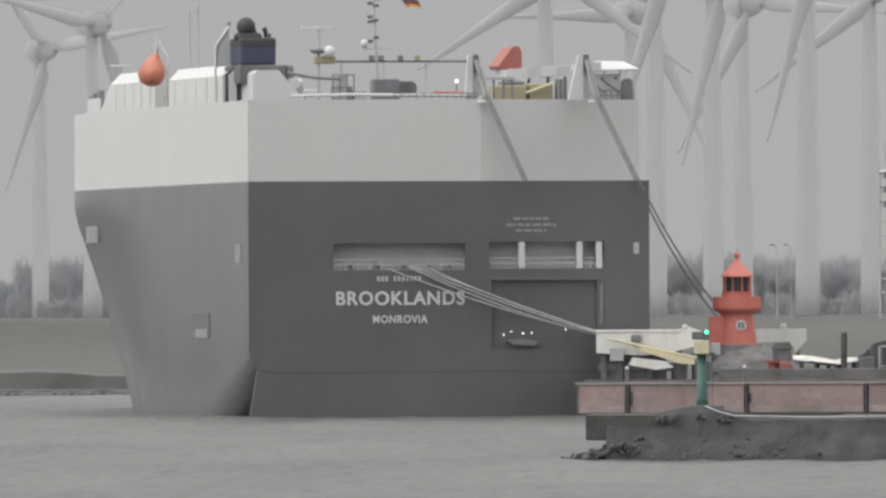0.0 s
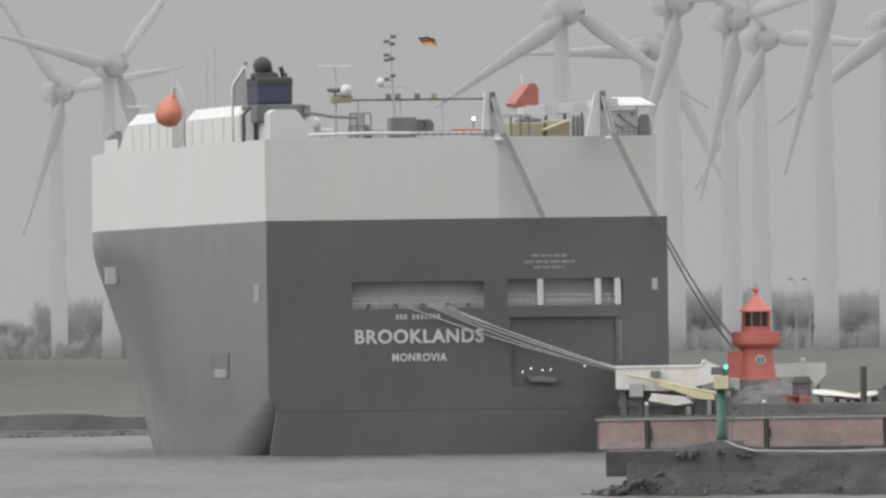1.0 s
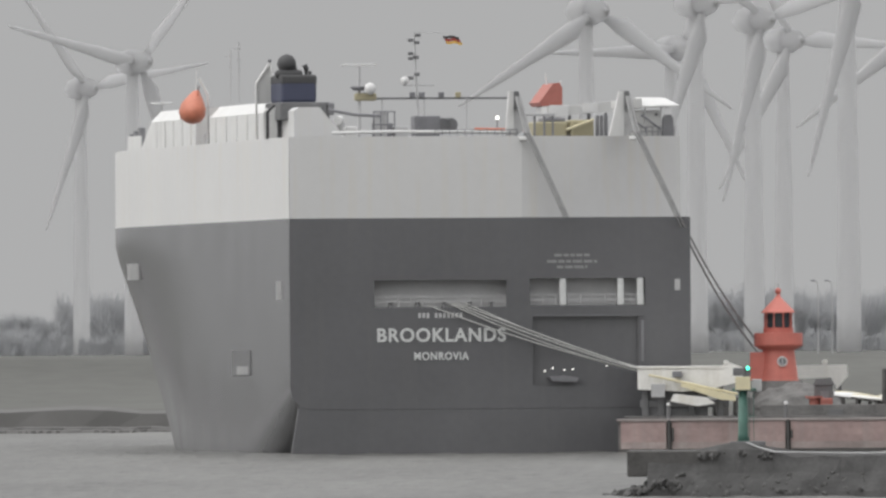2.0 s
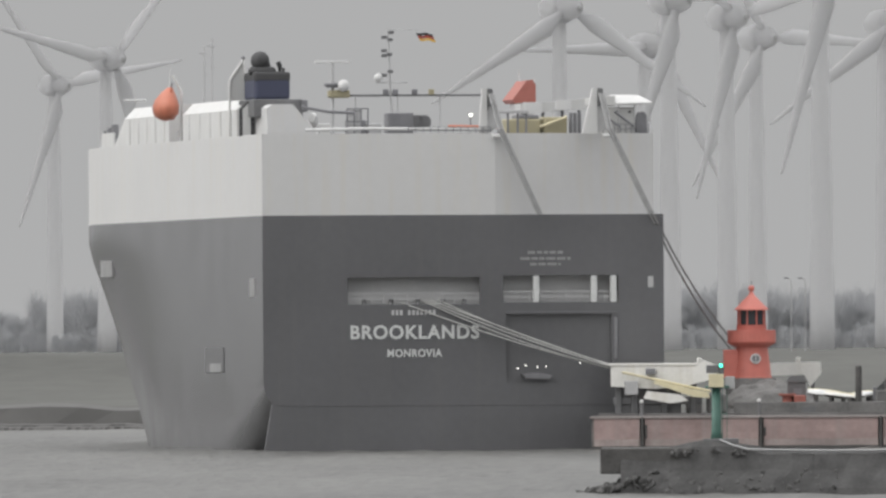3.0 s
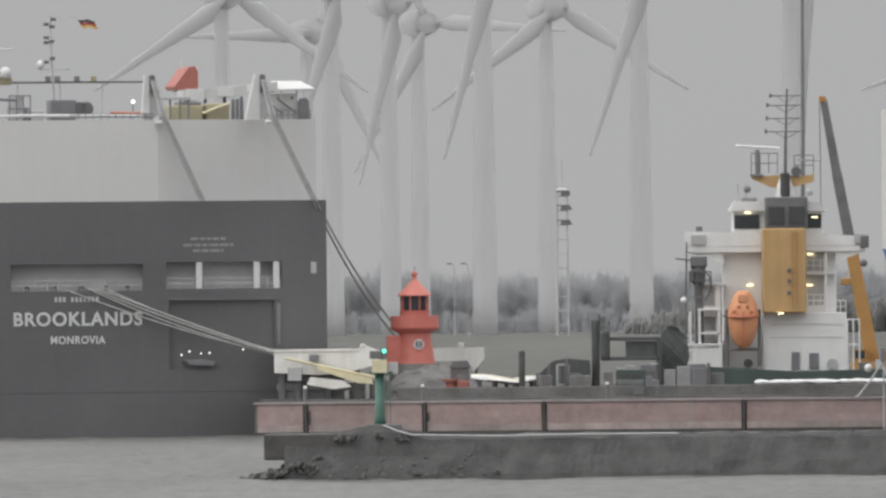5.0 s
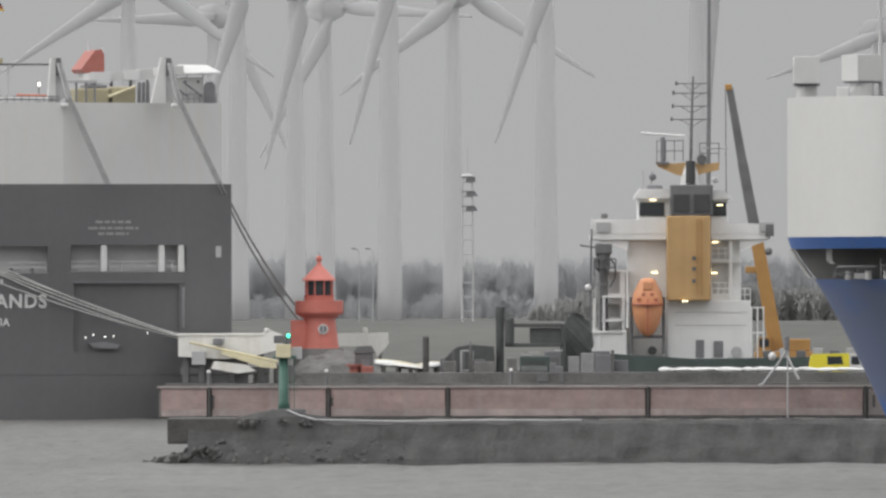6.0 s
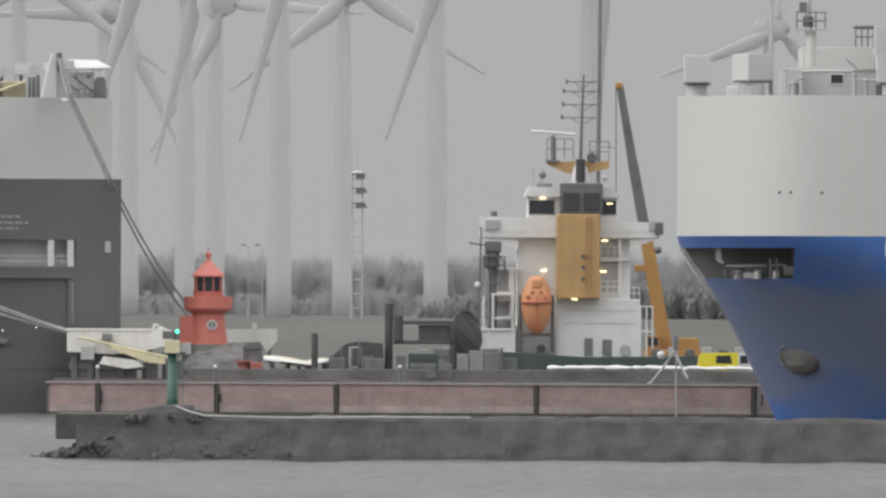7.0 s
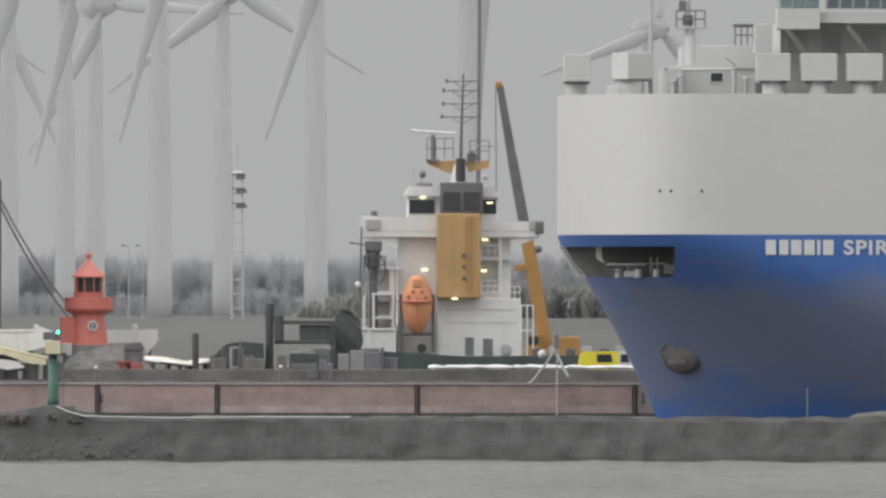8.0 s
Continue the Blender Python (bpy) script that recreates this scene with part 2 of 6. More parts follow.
def water_material():
    m = bpy.data.materials.new("harbour_water")
    m.use_nodes = True
    n, l = m.node_tree.nodes, m.node_tree.links
    b = n["Principled BSDF"]
    b.inputs["Roughness"].default_value = 0.38
    b.inputs["IOR"].default_value = 1.33
    co = n.new("ShaderNodeTexCoord")
    mp = n.new("ShaderNodeMapping")
    mp.inputs["Scale"].default_value = (0.9, 0.13, 1)
    waves, patch = n.new("ShaderNodeTexNoise"), n.new("ShaderNodeTexNoise")
    waves.inputs["Scale"].default_value, waves.inputs["Detail"].default_value = 1.0, 8
    patch.inputs["Scale"].default_value, patch.inputs["Detail"].default_value = 0.06, 5
    l.new(co.outputs["Object"], mp.inputs["Vector"])
    l.new(mp.outputs[0], waves.inputs["Vector"])
    l.new(mp.outputs[0], patch.inputs["Vector"])
    ramp = n.new("ShaderNodeValToRGB")
    ramp.color_ramp.elements[0].position, ramp.color_ramp.elements[0].color = 0.3, (0.052, 0.0515, 0.0485, 1)
    ramp.color_ramp.elements[1].position, ramp.color_ramp.elements[1].color = 0.7, (0.168, 0.166, 0.157, 1)
    sm = n.new("ShaderNodeMath")
    sm.operation = "MULTIPLY_ADD"
    l.new(patch.outputs["Fac"], sm.inputs[0])
    sm.inputs[1].default_value = 0.5
    hf = n.new("ShaderNodeMath")
    hf.operation = "MULTIPLY"
    hf.inputs[1].default_value = 0.5
    l.new(waves.outputs["Fac"], hf.inputs[0])
    l.new(hf.outputs[0], sm.inputs[2])
    l.new(sm.outputs[0], ramp.inputs[0])
    l.new(ramp.outputs[0], b.inputs["Base Color"])
    bp = n.new("ShaderNodeBump")
    bp.inputs["Strength"].default_value, bp.inputs["Distance"].default_value = 0.9, 0.5
    l.new(waves.outputs["Fac"], bp.inputs["Height"])
    l.new(bp.outputs[0], b.inputs["Normal"])
    return m


WATER = water_material()


# ---- mesh helpers ----
def mesh_object(name, bm, mat, smooth=False):
    me = bpy.data.meshes.new(name)
    bm.normal_update()
    bm.to_mesh(me)
    bm.free()
    for p in me.polygons:
        p.use_smooth = smooth
    me.materials.append(mat)
    return new(name, me)


def part(name, bm, mat, parent, label="", smooth=False):
    ob = mesh_object(name, bm, mat, smooth)
    ob.parent = parent
    if label:
        tagged(ob, label)
    return ob


def thing(name, m, label, category, group="", kind=""):
    ob = new(name)
    ob.matrix_world = m
    return tagged(ob, label, category, group, kind)


def single(name, bm, mat, m, label, category, group="", kind="", smooth=False):
    ob = mesh_object(name, bm, mat, smooth)
    ob.matrix_world = m
    return tagged(ob, label, category, group, kind)


def box(x0, x1, y0, y1, z0, z1, bevel=0.0, bm=None):
    bm = bm or bmesh.new()
    made = bmesh.ops.create_cube(bm, size=1)["verts"]
    bmesh.ops.scale(bm, vec=(x1 - x0, y1 - y0, z1 - z0), verts=made)
    bmesh.ops.translate(bm, vec=((x0 + x1) / 2, (y0 + y1) / 2, (z0 + z1) / 2), verts=made)
    if bevel:
        edges = list({e for v in made for e in v.link_edges})
        bmesh.ops.bevel(bm, geom=edges, offset=bevel, segments=2, affect="EDGES", profile=0.5)
    return bm


def prism(poly, y0, y1, bm=None):
    """A flat outline in x and z, given depth from y0 to y1."""
    bm = bm or bmesh.new()
    a = [bm.verts.new((x, y0, z)) for x, z in poly]
    b = [bm.verts.new((x, y1, z)) for x, z in poly]
    bm.faces.new(a)
    bm.faces.new(b[::-1])
    for i in range(len(poly)):
        j = (i + 1) % len(poly)
        bm.faces.new((a[j], a[i], b[i], b[j]))
    bmesh.ops.recalc_face_normals(bm, faces=bm.faces)
    return bm


def lathe(profile, segments=24, bm=None, centre=(0, 0, 0)):
    """Turns (radius, z) pairs round the upright axis."""
    bm = bm or bmesh.new()
    rings = []
    for r, z in profile:
        rings.append([bm.verts.new((centre[0] + r * math.cos(2 * math.pi * k / segments), centre[1] + r * math.sin(2 * math.pi * k / segments), centre[2] + z)) for k in range(segments)])
    for a, b in zip(rings, rings[1:]):
        for k in range(segments):
            bm.faces.new((a[k], a[(k + 1) % segments], b[(k + 1) % segments], b[k]))
    bm.faces.new(rings[0][::-1])
    bm.faces.new(rings[-1])
    return bm


def tube(points, r, sides=8, bm=None, r_end=None):
    bm = bm or bmesh.new()
    pts = [Vector(p) for p in points]
    rings = []
    for i, p in enumerate(pts):
        way = (pts[min(i + 1, len(pts) - 1)] - pts[max(i - 1, 0)]).normalized()
        side = way.cross(Vector((0, 0, 1)))
        side = side.normalized() if side.length > 1e-4 else Vector((1, 0, 0))
        up = side.cross(way)
        rad = r if r_end is None else r + (r_end - r) * i / (len(pts) - 1)
        rings.append([bm.verts.new(p + rad * (math.cos(2 * math.pi * k / sides) * side + math.sin(2 * math.pi * k / sides) * up)) for k in range(sides)])
    for a, b in zip(rings, rings[1:]):
        for k in range(sides):
            bm.faces.new((a[k], a[(k + 1) % sides], b[(k + 1) % sides], b[k]))
    bm.faces.new(rings[0][::-1])
    bm.faces.new(rings[-1])
    bmesh.ops.recalc_face_normals(bm, faces=bm.faces)
    return bm


def sagging(a, b, sag, steps=14):
    a, b = Vector(a), Vector(b)
    return [a.lerp(b, k / steps) - Vector((0, 0, sag * 4 * (k / steps) * (1 - k / steps))) for k in range(steps + 1)]


def ball(r, centre, squash=(1, 1, 1), bm=None, detail=2):
    bm = bm or bmesh.new()
    made = bmesh.ops.create_icosphere(bm, subdivisions=detail, radius=r)["verts"]
    bmesh.ops.scale(bm, vec=squash, verts=made)
    bmesh.ops.translate(bm, vec=centre, verts=made)
    return bm


def pierced(x0, x1, z0, z1, holes, y, thick, bm=None):
    """An upright plate with rectangular openings (x0, x1, z0, z1) that go through it."""
    bm = bm or bmesh.new()
    xs = sorted({x0, x1, *[v for h in holes for v in h[:2]]})
    zs = sorted({z0, z1, *[v for h in holes for v in h[2:]]})
    for a, b in zip(xs, xs[1:]):
        for c, d in zip(zs, zs[1:]):
            if not any(h[0] <= (a + b) / 2 <= h[1] and h[2] <= (c + d) / 2 <= h[3] for h in holes):
                box(a, b, y, y + thick, c, d, bm=bm)
    bmesh.ops.remove_doubles(bm, verts=bm.verts, dist=0.0005)
    bm.verts.index_update()
    seen = {}
    for f in bm.faces:
        seen.setdefault(tuple(sorted(v.index for v in f.verts)), []).append(f)
    twice = [f for fs in seen.values() if len(fs) > 1 for f in fs]
    if twice:
        bmesh.ops.delete(bm, geom=twice, context="FACES_ONLY")
    bmesh.ops.recalc_face_normals(bm, faces=bm.faces)
    return bm


def lettering(text, width, height, depth=0.03):
    """Words in the built-in font, as a mesh in x and z, from the origin to the right."""
    cu = bpy.data.curves.new("letters", "FONT")
    cu.body, cu.extrude, cu.offset, cu.space_character = text, depth, 0.026, 1.12
    ob = bpy.data.objects.new("letters", cu)
    scene.collection.objects.link(ob)
    bpy.context.view_layer.update()
    me = bpy.data.meshes.new_from_object(ob.evaluated_get(bpy.context.evaluated_depsgraph_get()))
    bm = bmesh.new()
    bm.from_mesh(me)
    bpy.data.objects.remove(ob)
    bpy.data.meshes.remove(me)
    xs, ys = [v.co.x for v in bm.verts], [v.co.y for v in bm.verts]
    x0, y0, sx, sy = min(xs), min(ys), width / (max(xs) - min(xs)), height / (max(ys) - min(ys))
    for v in bm.verts:
        v.co = Vector(((v.co.x - x0) * sx, -v.co.z, (v.co.y - y0) * sy))
    return bm


def rail(x0, x1, y, z, height=1.0, posts=6, r=0.035):
    """A length of guard rail along x: posts, a middle bar and a top bar in one piece."""
    xs = [x0 + (x1 - x0) * k / max(1, posts - 1) for k in range(posts)]
    holes = []
    for a, b in zip(xs, xs[1:]):
        holes.append((a + r, b - r, z, z + 0.5 * height - r))
        holes.append((a + r, b - r, z + 0.5 * height + r, z + height - r))
    return pierced(x0 - r, x1 + r, z, z + height + r, holes, y - r, 2 * r)


# ---- water, far shore ----
def sheet(rows_y_z, x0, x1, nx, rough=0.0):
    """A ground sheet: heights given along y, with slight unevenness."""
    bm = bmesh.new()
    grid = []
    for y, z in rows_y_z:
        grid.append([bm.verts.new((x0 + (x1 - x0) * i / nx, y, z + (rough * noise.noise((i * 0.7, y * 0.02, 3.0)) if rough else 0))) for i in range(nx + 1)])
    for a, b in zip(grid, grid[1:]):
        for i in range(nx):
            bm.faces.new((a[i], a[i + 1], b[i + 1], b[i]))
    return bm


def water_sheet():
    """Open water to the horizon, with real wavelets where the harbour lies."""
    xs = [-2500, -900, -300, -120] + [-75 + 1.25 * k for k in range(121)] + [120, 300, 900, 2500]
    ys = [-200, 200, 500, 650] + [720 + 2.4 * k for k in range(472)] + [1900, 2600, 4990]
    verts, faces = [], []
    for y in ys:
        for x in xs:
            live = min(1.0, max(0.0, (76 - abs(x)) / 8)) * min(1.0, max(0.0, (y - 715) / 40)) * min(1.0, max(0.0, (1860 - y) / 40))
            h = 0.0
            if live:
                h = 0.20 * noise.noise((x * 0.14, y * 0.10, 1.0)) + 0.13 * noise.noise((x * 0.36, y * 0.25, 5.0)) + 0.08 * noise.noise((x * 0.7, y * 0.4, 9.0))
            verts.append((x, y, h * live))
    n = len(xs)
    for r in range(len(ys) - 1):
        for c in range(n - 1):
            faces.append((r * n + c, r * n + c + 1, (r + 1) * n + c + 1, (r + 1) * n + c))
    me = bpy.data.meshes.new("water")
    me.from_pydata(verts, [], faces)
    for p in me.polygons:
        p.use_smooth = True
    me.materials.append(WATER)
    return tagged(new("water", me), "grey choppy harbour water under a dull sky", "water", kind="structure")


water_sheet()
single("ground", sheet([(1822, -0.6), (1838, 2.0), (1850, 2.3), (1880, 2.6), (1888, 3.2), (1930, 7.3), (1936, 7.55), (1942, 7.5), (2100, 7.4), (2600, 7.3), (3400, 7.2), (4990, 7.0)], -2500, 2500, 500, 0.25),
       GRASS, Matrix(), "flat winter grassland behind a low grassy dike", "ground", kind="structure")
# mudbanks before the far shore
for i, (x, y, w, d, h) in enumerate([(-130, 1812, 220, 14, 2.2), (-100, 1765, 90, 8, 0.45), (-72, 1725, 26, 6, 0.35), (60, 1812, 150, 14, 1.9)]):
    bm = bmesh.new()
    rng = random.Random(40 + i)
    n = 60
    prev = None
    for k in range(n + 1):
        f = k / n
        e = min(1, 12 * f, 12 * (1 - f))
        hh = h * e * (0.85 + 0.3 * rng.random())
        dd = d * (0.4 + 0.6 * e)
        ring = [bm.verts.new((x - w / 2 + w * f, y + s * dd / 2 + rng.uniform(-0.3, 0.3), z)) for s, z in ((-1, -0.2), (-0.85, hh * 0.85), (0.3, hh), (1, -0.2))]
        if prev:
            for a in range(3):
                bm.faces.new((prev[a], ring[a], ring[a + 1], prev[a + 1]))
        prev = ring
    single("mudbank", bm, MUD, Matrix(), "dark wet mudbank along the far shore", "mudbank", kind="structure")


def woods(name, x0, x1, y, depth, height, count, mat, seed, label, twigs, base=7.0, size=(0.06, 0.16)):
    """Bare winter trees far off: thin trunks, and crowns of many fine twigs that let the sky through."""
    rng = random.Random(seed)
    verts, faces = [], []
    def stick(ax, ay, az, bx, by, bz, r):
        o = len(verts)
        verts.extend(((ax - r, ay, az), (ax + r * 0.5, ay + r, az), (ax + r * 0.5, ay - r, az), (bx, by, bz)))
        faces.extend(((o, o + 1, o + 3), (o + 1, o + 2, o + 3), (o + 2, o, o + 3)))
    for i in range(count):
        x, yy = rng.uniform(x0, x1), y + rng.uniform(0, depth)
        h = height(x) * rng.uniform(0.62, 1.06)
        w = h * rng.uniform(0.22, 0.36)
        stick(x, yy, base - 0.5, x + rng.uniform(-0.5, 0.5), yy, base + h * 0.9, 0.2)
        for k in range(twigs):
            a, g = rng.uniform(0, 6.28), rng.random() ** 0.8
            r0, r1 = w * 0.5 * rng.random(), w * rng.uniform(0.3, 1.0) * (1.15 - 0.6 * g)
            z0 = base + h * 0.75 * g
            z1 = base + h * min(1.04, 0.75 * g + rng.uniform(0.08, 0.3))
            stick(x + r0 * math.cos(a), yy + r0 * math.sin(a), z0, x + r1 * math.cos(a + rng.uniform(-0.8, 0.8)), yy + r1 * math.sin(a), z1, rng.uniform(*size))
    me = bpy.data.meshes.new(name)
    me.from_pydata(verts, [], faces)
    me.materials.append(mat)
    return tagged(new(name, me), label, "woodland", kind="stuff")


woods("woodland", -230, 230, 4350, 140, lambda x: 17.0 + 3.0 * noise.noise((x * 0.03, 0, 1)) + (-6 if x < -195 else 0), 1500, WOOD_FAR, 5, "belt of bare trees with mist put into their pale grey", 130, size=(0.1, 0.2))
woods("hedge", -215, 215, 3950, 60, lambda x: 6.5 + 2.5 * noise.noise((x * 0.05, 4, 1)), 800, WOOD_FAR, 6, "low hedge of bare bushes with mist put into its grey", 60, size=(0.09, 0.2))
woods("bushes", 24, 80, 2300, 25, lambda x: 0.8 + 4.9 * min(1.0, (x - 24) / 10.0) ** 0.6 + 0.8 * noise.noise((x * 0.15, 2, 1)), 260, BUSH, 7, "dark rounded clump of bare bushes on the dike", 90, size=(0.07, 0.16))


# ---- wind turbines ----
def blade_mesh(length=36.0):
    bm = bmesh.new()
    rings = []
    for f, chord, thick, sweep in ((0.0, 1.6, 1.6, 0), (0.05, 1.7, 1.5, 0), (0.14, 3.6, 0.9, -0.5), (0.22, 3.4, 0.75, -0.45), (0.5, 2.1, 0.45, -0.2), (0.8, 1.2, 0.25, 0), (0.97, 0.6, 0.12, 0.1), (1.0, 0.15, 0.08, 0.2)):
        tw = radians(22) * (1 - f)
        ring = []
        for k in range(10):
            a = 2 * math.pi * k / 10
            px, py = chord / 2 * math.cos(a) + sweep, thick / 2 * math.sin(a)
            ring.append(bm.verts.new((px * math.cos(tw) - py * math.sin(tw), px * math.sin(tw) + py * math.cos(tw), 1.6 + f * length)))
        rings.append(ring)
    for a, b in zip(rings, rings[1:]):
        for k in range(10):
            bm.faces.new((a[k], a[(k + 1) % 10], b[(k + 1) % 10], b[k]))
    bm.faces.new(rings[-1])
    bm.faces.new(rings[0][::-1])
    return bm


def turbine(hub=66.0):
    root = thing("wind_turbine", Matrix(), "pale grey wind turbine on the far shore, translucent to imitate mist", "wind turbine", "wind farm behind the dike")
    part("tower", lathe([(2.15, -1), (2.1, 6), (1.75, hub * 0.5), (1.25, hub - 2.2), (1.2, hub - 1.2)], 28), TURBINE, root, smooth=True)
    # egg-shaped nacelle, its axis along -y
    bm = lathe([(0.4, -5.6), (1.5, -5.0), (2.4, -3.4), (2.9, -1.0), (2.95, 0.8), (2.7, 2.4)], 24)
    bmesh.ops.rotate(bm, verts=bm.verts, cent=(0, 0, 0), matrix=Matrix.Rotation(radians(90), 3, "X"))
    bmesh.ops.translate(bm, verts=bm.verts, vec=(0, 0, hub))
    part("nacelle", bm, TURBINE, root, smooth=True)
    rotor = new("rotor")
    rotor.parent = root
    rotor.location = (0, -3.3, hub)
    bm = lathe([(2.65, 1.2), (2.5, 0.2), (2.0, -1.6), (1.2, -3.0), (0.7, -3.4)], 24)
    bmesh.ops.rotate(bm, verts=bm.verts, cent=(0, 0, 0), matrix=Matrix.Rotation(radians(-90), 3, "X"))
    bmesh.ops.recalc_face_normals(bm, faces=bm.faces)
    part("hub", bm, TURBINE, rotor, smooth=True)
    part("nose_cap", ball(0.6, (0, -3.3, 0), (1, 0.5, 1)), PALE_GREY, rotor, "grey round nose cap", smooth=True)
    shared = None
    for k in range(3):
        if shared is None:
            b = part("blade", blade_mesh(), TURBINE, rotor, smooth=True)
            shared = b.data
        else:
            b = new("blade", shared)
            b.parent = rotor
        b.rotation_euler = (0, radians(120 * k), 0)
    return root


# bearing offset in metres, distance, rotor turn, yaw
TURBINES = [(-180.4, 4190, 200, 38), (-152.5, 3815, 282, 38), (-42.9, 3270, 0, 36), (-29.9, 3690, 28, 38), (-21.3, 3200, 80, 36),
            (-11.0, 3370, 75, 36), (-5.4, 3600, 92, 38), (6.7, 2900, 196, 34), (20.8, 3440, 356, 36), (34.1, 2950, 200, 34), (61.4, 2990, 300, 34), (121.3, 3890, 12, 38)]
first = turbine()
for i, (x, y, turn, yaw) in enumerate(TURBINES):
    m = pose(x, y, 7.3, 0, 0, yaw)
    if i == 0:
        first.matrix_world = m
        made = first
    else:
        made = copy_thing(first, m)
    for child in made.children:
        if child.name.startswith("rotor"):
            child.rotation_euler = (0, radians(turn), 0)


# ---- the car carrier moored stern-on ----
SHIP = thing("car_carrier", pose(-41.6, 1354, 0, 0, 0, 10.76), "car carrier with dark grey hull and white upper sides, moored stern-on", "ship")
BEAM, KNUCKLE, DECK = 32.6, 18.9, 25.45


def stern_bottom(s):
    return max(-6.0, 3.6 - 0.36 * s)


def port_inset(s, z):
    """How far the side lies inside the full beam."""
    low = max(0.0, 1 - z / 17.0) ** 1.15
    a = 0.0019 * max(0.0, s - 42) ** 2 * low
    return min(16.2, a + 16.25 * max(0.0, (s - 88) / 77.0) ** 1.6)


def hull_section(s):
    zb, r = stern_bottom(s), 1.75 + 0.15 * min(s, 26)
    pts = [(BEAM / 2, zb), (BEAM / 4, zb), (r, zb)]
    for k in range(1, 10):
        a = math.pi / 2 * k / 10
        pts.append((r - r * math.sin(a), zb + r - r * math.cos(a)))
    top = max(zb + r, 0.9)
    for k in range(13):
        pts.append((0.0, top + (KNUCKLE - top) * k / 12))
    return [(x + port_inset(s, z) * (1 - x / (BEAM / 2)), z) for x, z in pts]


def hull(section, stations, bm):
    for mirror in (False, True):
        rings = []
        for s in stations:
            if mirror and section(s)[0][1] >= KNUCKLE and s < 4.5:
                s = 4.5
            rings.append([bm.verts.new(((BEAM - x) if mirror else x, s, z)) for x, z in section(s)])
        for a, b in zip(rings, rings[1:]):
            for k in range(len(a) - 1):
                bm.faces.new((a[k], b[k], b[k + 1], a[k + 1]) if not mirror else (a[k], a[k + 1], b[k + 1], b[k]))
    bmesh.ops.remove_doubles(bm, verts=bm.verts, dist=0.001)
    bmesh.ops.recalc_face_normals(bm, faces=bm.faces)
    return bm


STATIONS = [0.02, 0.5, 1, 1.5, 2, 3, 4, 5, 6, 8, 10, 12, 14, 16, 18, 20, 22, 24, 26, 30, 40, 50, 60, 68, 76, 82, 88, 92, 96, 100, 104, 108, 112, 116, 120, 128, 138, 150, 164]
part("lower_hull", hull(hull_section, STATIONS, bmesh.new()), HULL_DARK, SHIP, "dark grey painted steel sides, lightly streaked", smooth=True)
part("upper_hull", hull(lambda s: [(port_inset(s, KNUCKLE), KNUCKLE), (port_inset(s, DECK), (KNUCKLE + DECK) / 2), (port_inset(s, DECK), DECK)], [0.02] + STATIONS[1:], bmesh.new()), SHIP_WHITE, SHIP, "white painted upper sides with faint rust")
# transom plate with rounded lower corners and the two mooring openings
OPEN_A, OPEN_B, RAMP_HOLE = (6.85, 17.6, 11.75, 13.9), (19.5, 28.9, 11.85, 14.0), (19.7, 28.3, 5.35, 10.9)
bm = pierced(0, BEAM, 5.35, KNUCKLE, [OPEN_A, OPEN_B, RAMP_HOLE], 0, 0.35)
low = [(1.75, 3.6), (BEAM - 1.75, 3.6)]
for k in range(1, 9):
    a = math.pi / 2 * k / 8
    low.append((BEAM - 1.75 + 1.75 * math.sin(a), 5.35 - 1.75 * math.cos(a)))
for k in range(8, 0, -1):
    a = math.pi / 2 * k / 8
    low.append((1.75 - 1.75 * math.sin(a), 5.35 - 1.75 * math.cos(a)))
prism(low, 0, 0.35, bm)
part("transom", bm, HULL_DARK, SHIP, "dark grey flat transom with mooring openings")
# plating under the transom, set a little back, down into the water
part("stern_skirt", prism([(0.75, 4.3), (-0.05, -0.6), (BEAM + 0.05, -0.6), (BEAM - 0.75, 4.3)], 0.03, 0.34), HULL_DARK, SHIP)
# upper transom: a flat white plate and, beside it, one that turns inwards
part("upper_transom", box(0, 18.9, 0, 0.3, KNUCKLE + 0.003, DECK), SHIP_WHITE, SHIP)
bm = bmesh.new()
q = [(18.9, 0.0), (18.9, 0.3), (32.6, 4.7), (32.6, 4.4)]
a = [bm.verts.new((x, y, KNUCKLE + 0.003)) for x, y in q]
b = [bm.verts.new((x, y, DECK)) for x, y in q]
bm.faces.new(a), bm.faces.new(b[::-1])
for i in range(4):
    bm.faces.new((a[i], a[(i + 1) % 4], b[(i + 1) % 4], b[i]))
bmesh.ops.recalc_face_normals(bm, faces=bm.faces)
part("angled_upper_plate", bm, SHIP_WHITE, SHIP)
bm = bmesh.new()
outline = [(0.1, 0.35), (18.8, 0.35), (32.4, 4.8), (32.4, 86), (0.1, 86)]
a = [bm.verts.new((x, y, DECK - 0.35)) for x, y in outline]
b = [bm.verts.new((x, y, DECK - 0.05)) for x, y in outline]
bm.faces.new(a), bm.faces.new(b)
for i in range(5):
    bm.faces.new((a[i], a[(i + 1) % 5], b[(i + 1) % 5], b[i]))
bmesh.ops.recalc_face_normals(bm, faces=bm.faces)
part("weather_deck", bm, MID_GREY, SHIP)
part("ledge", box(18.9, BEAM, 0.36, 5, KNUCKLE - 0.25, KNUCKLE - 0.02), MID_GREY, SHIP)
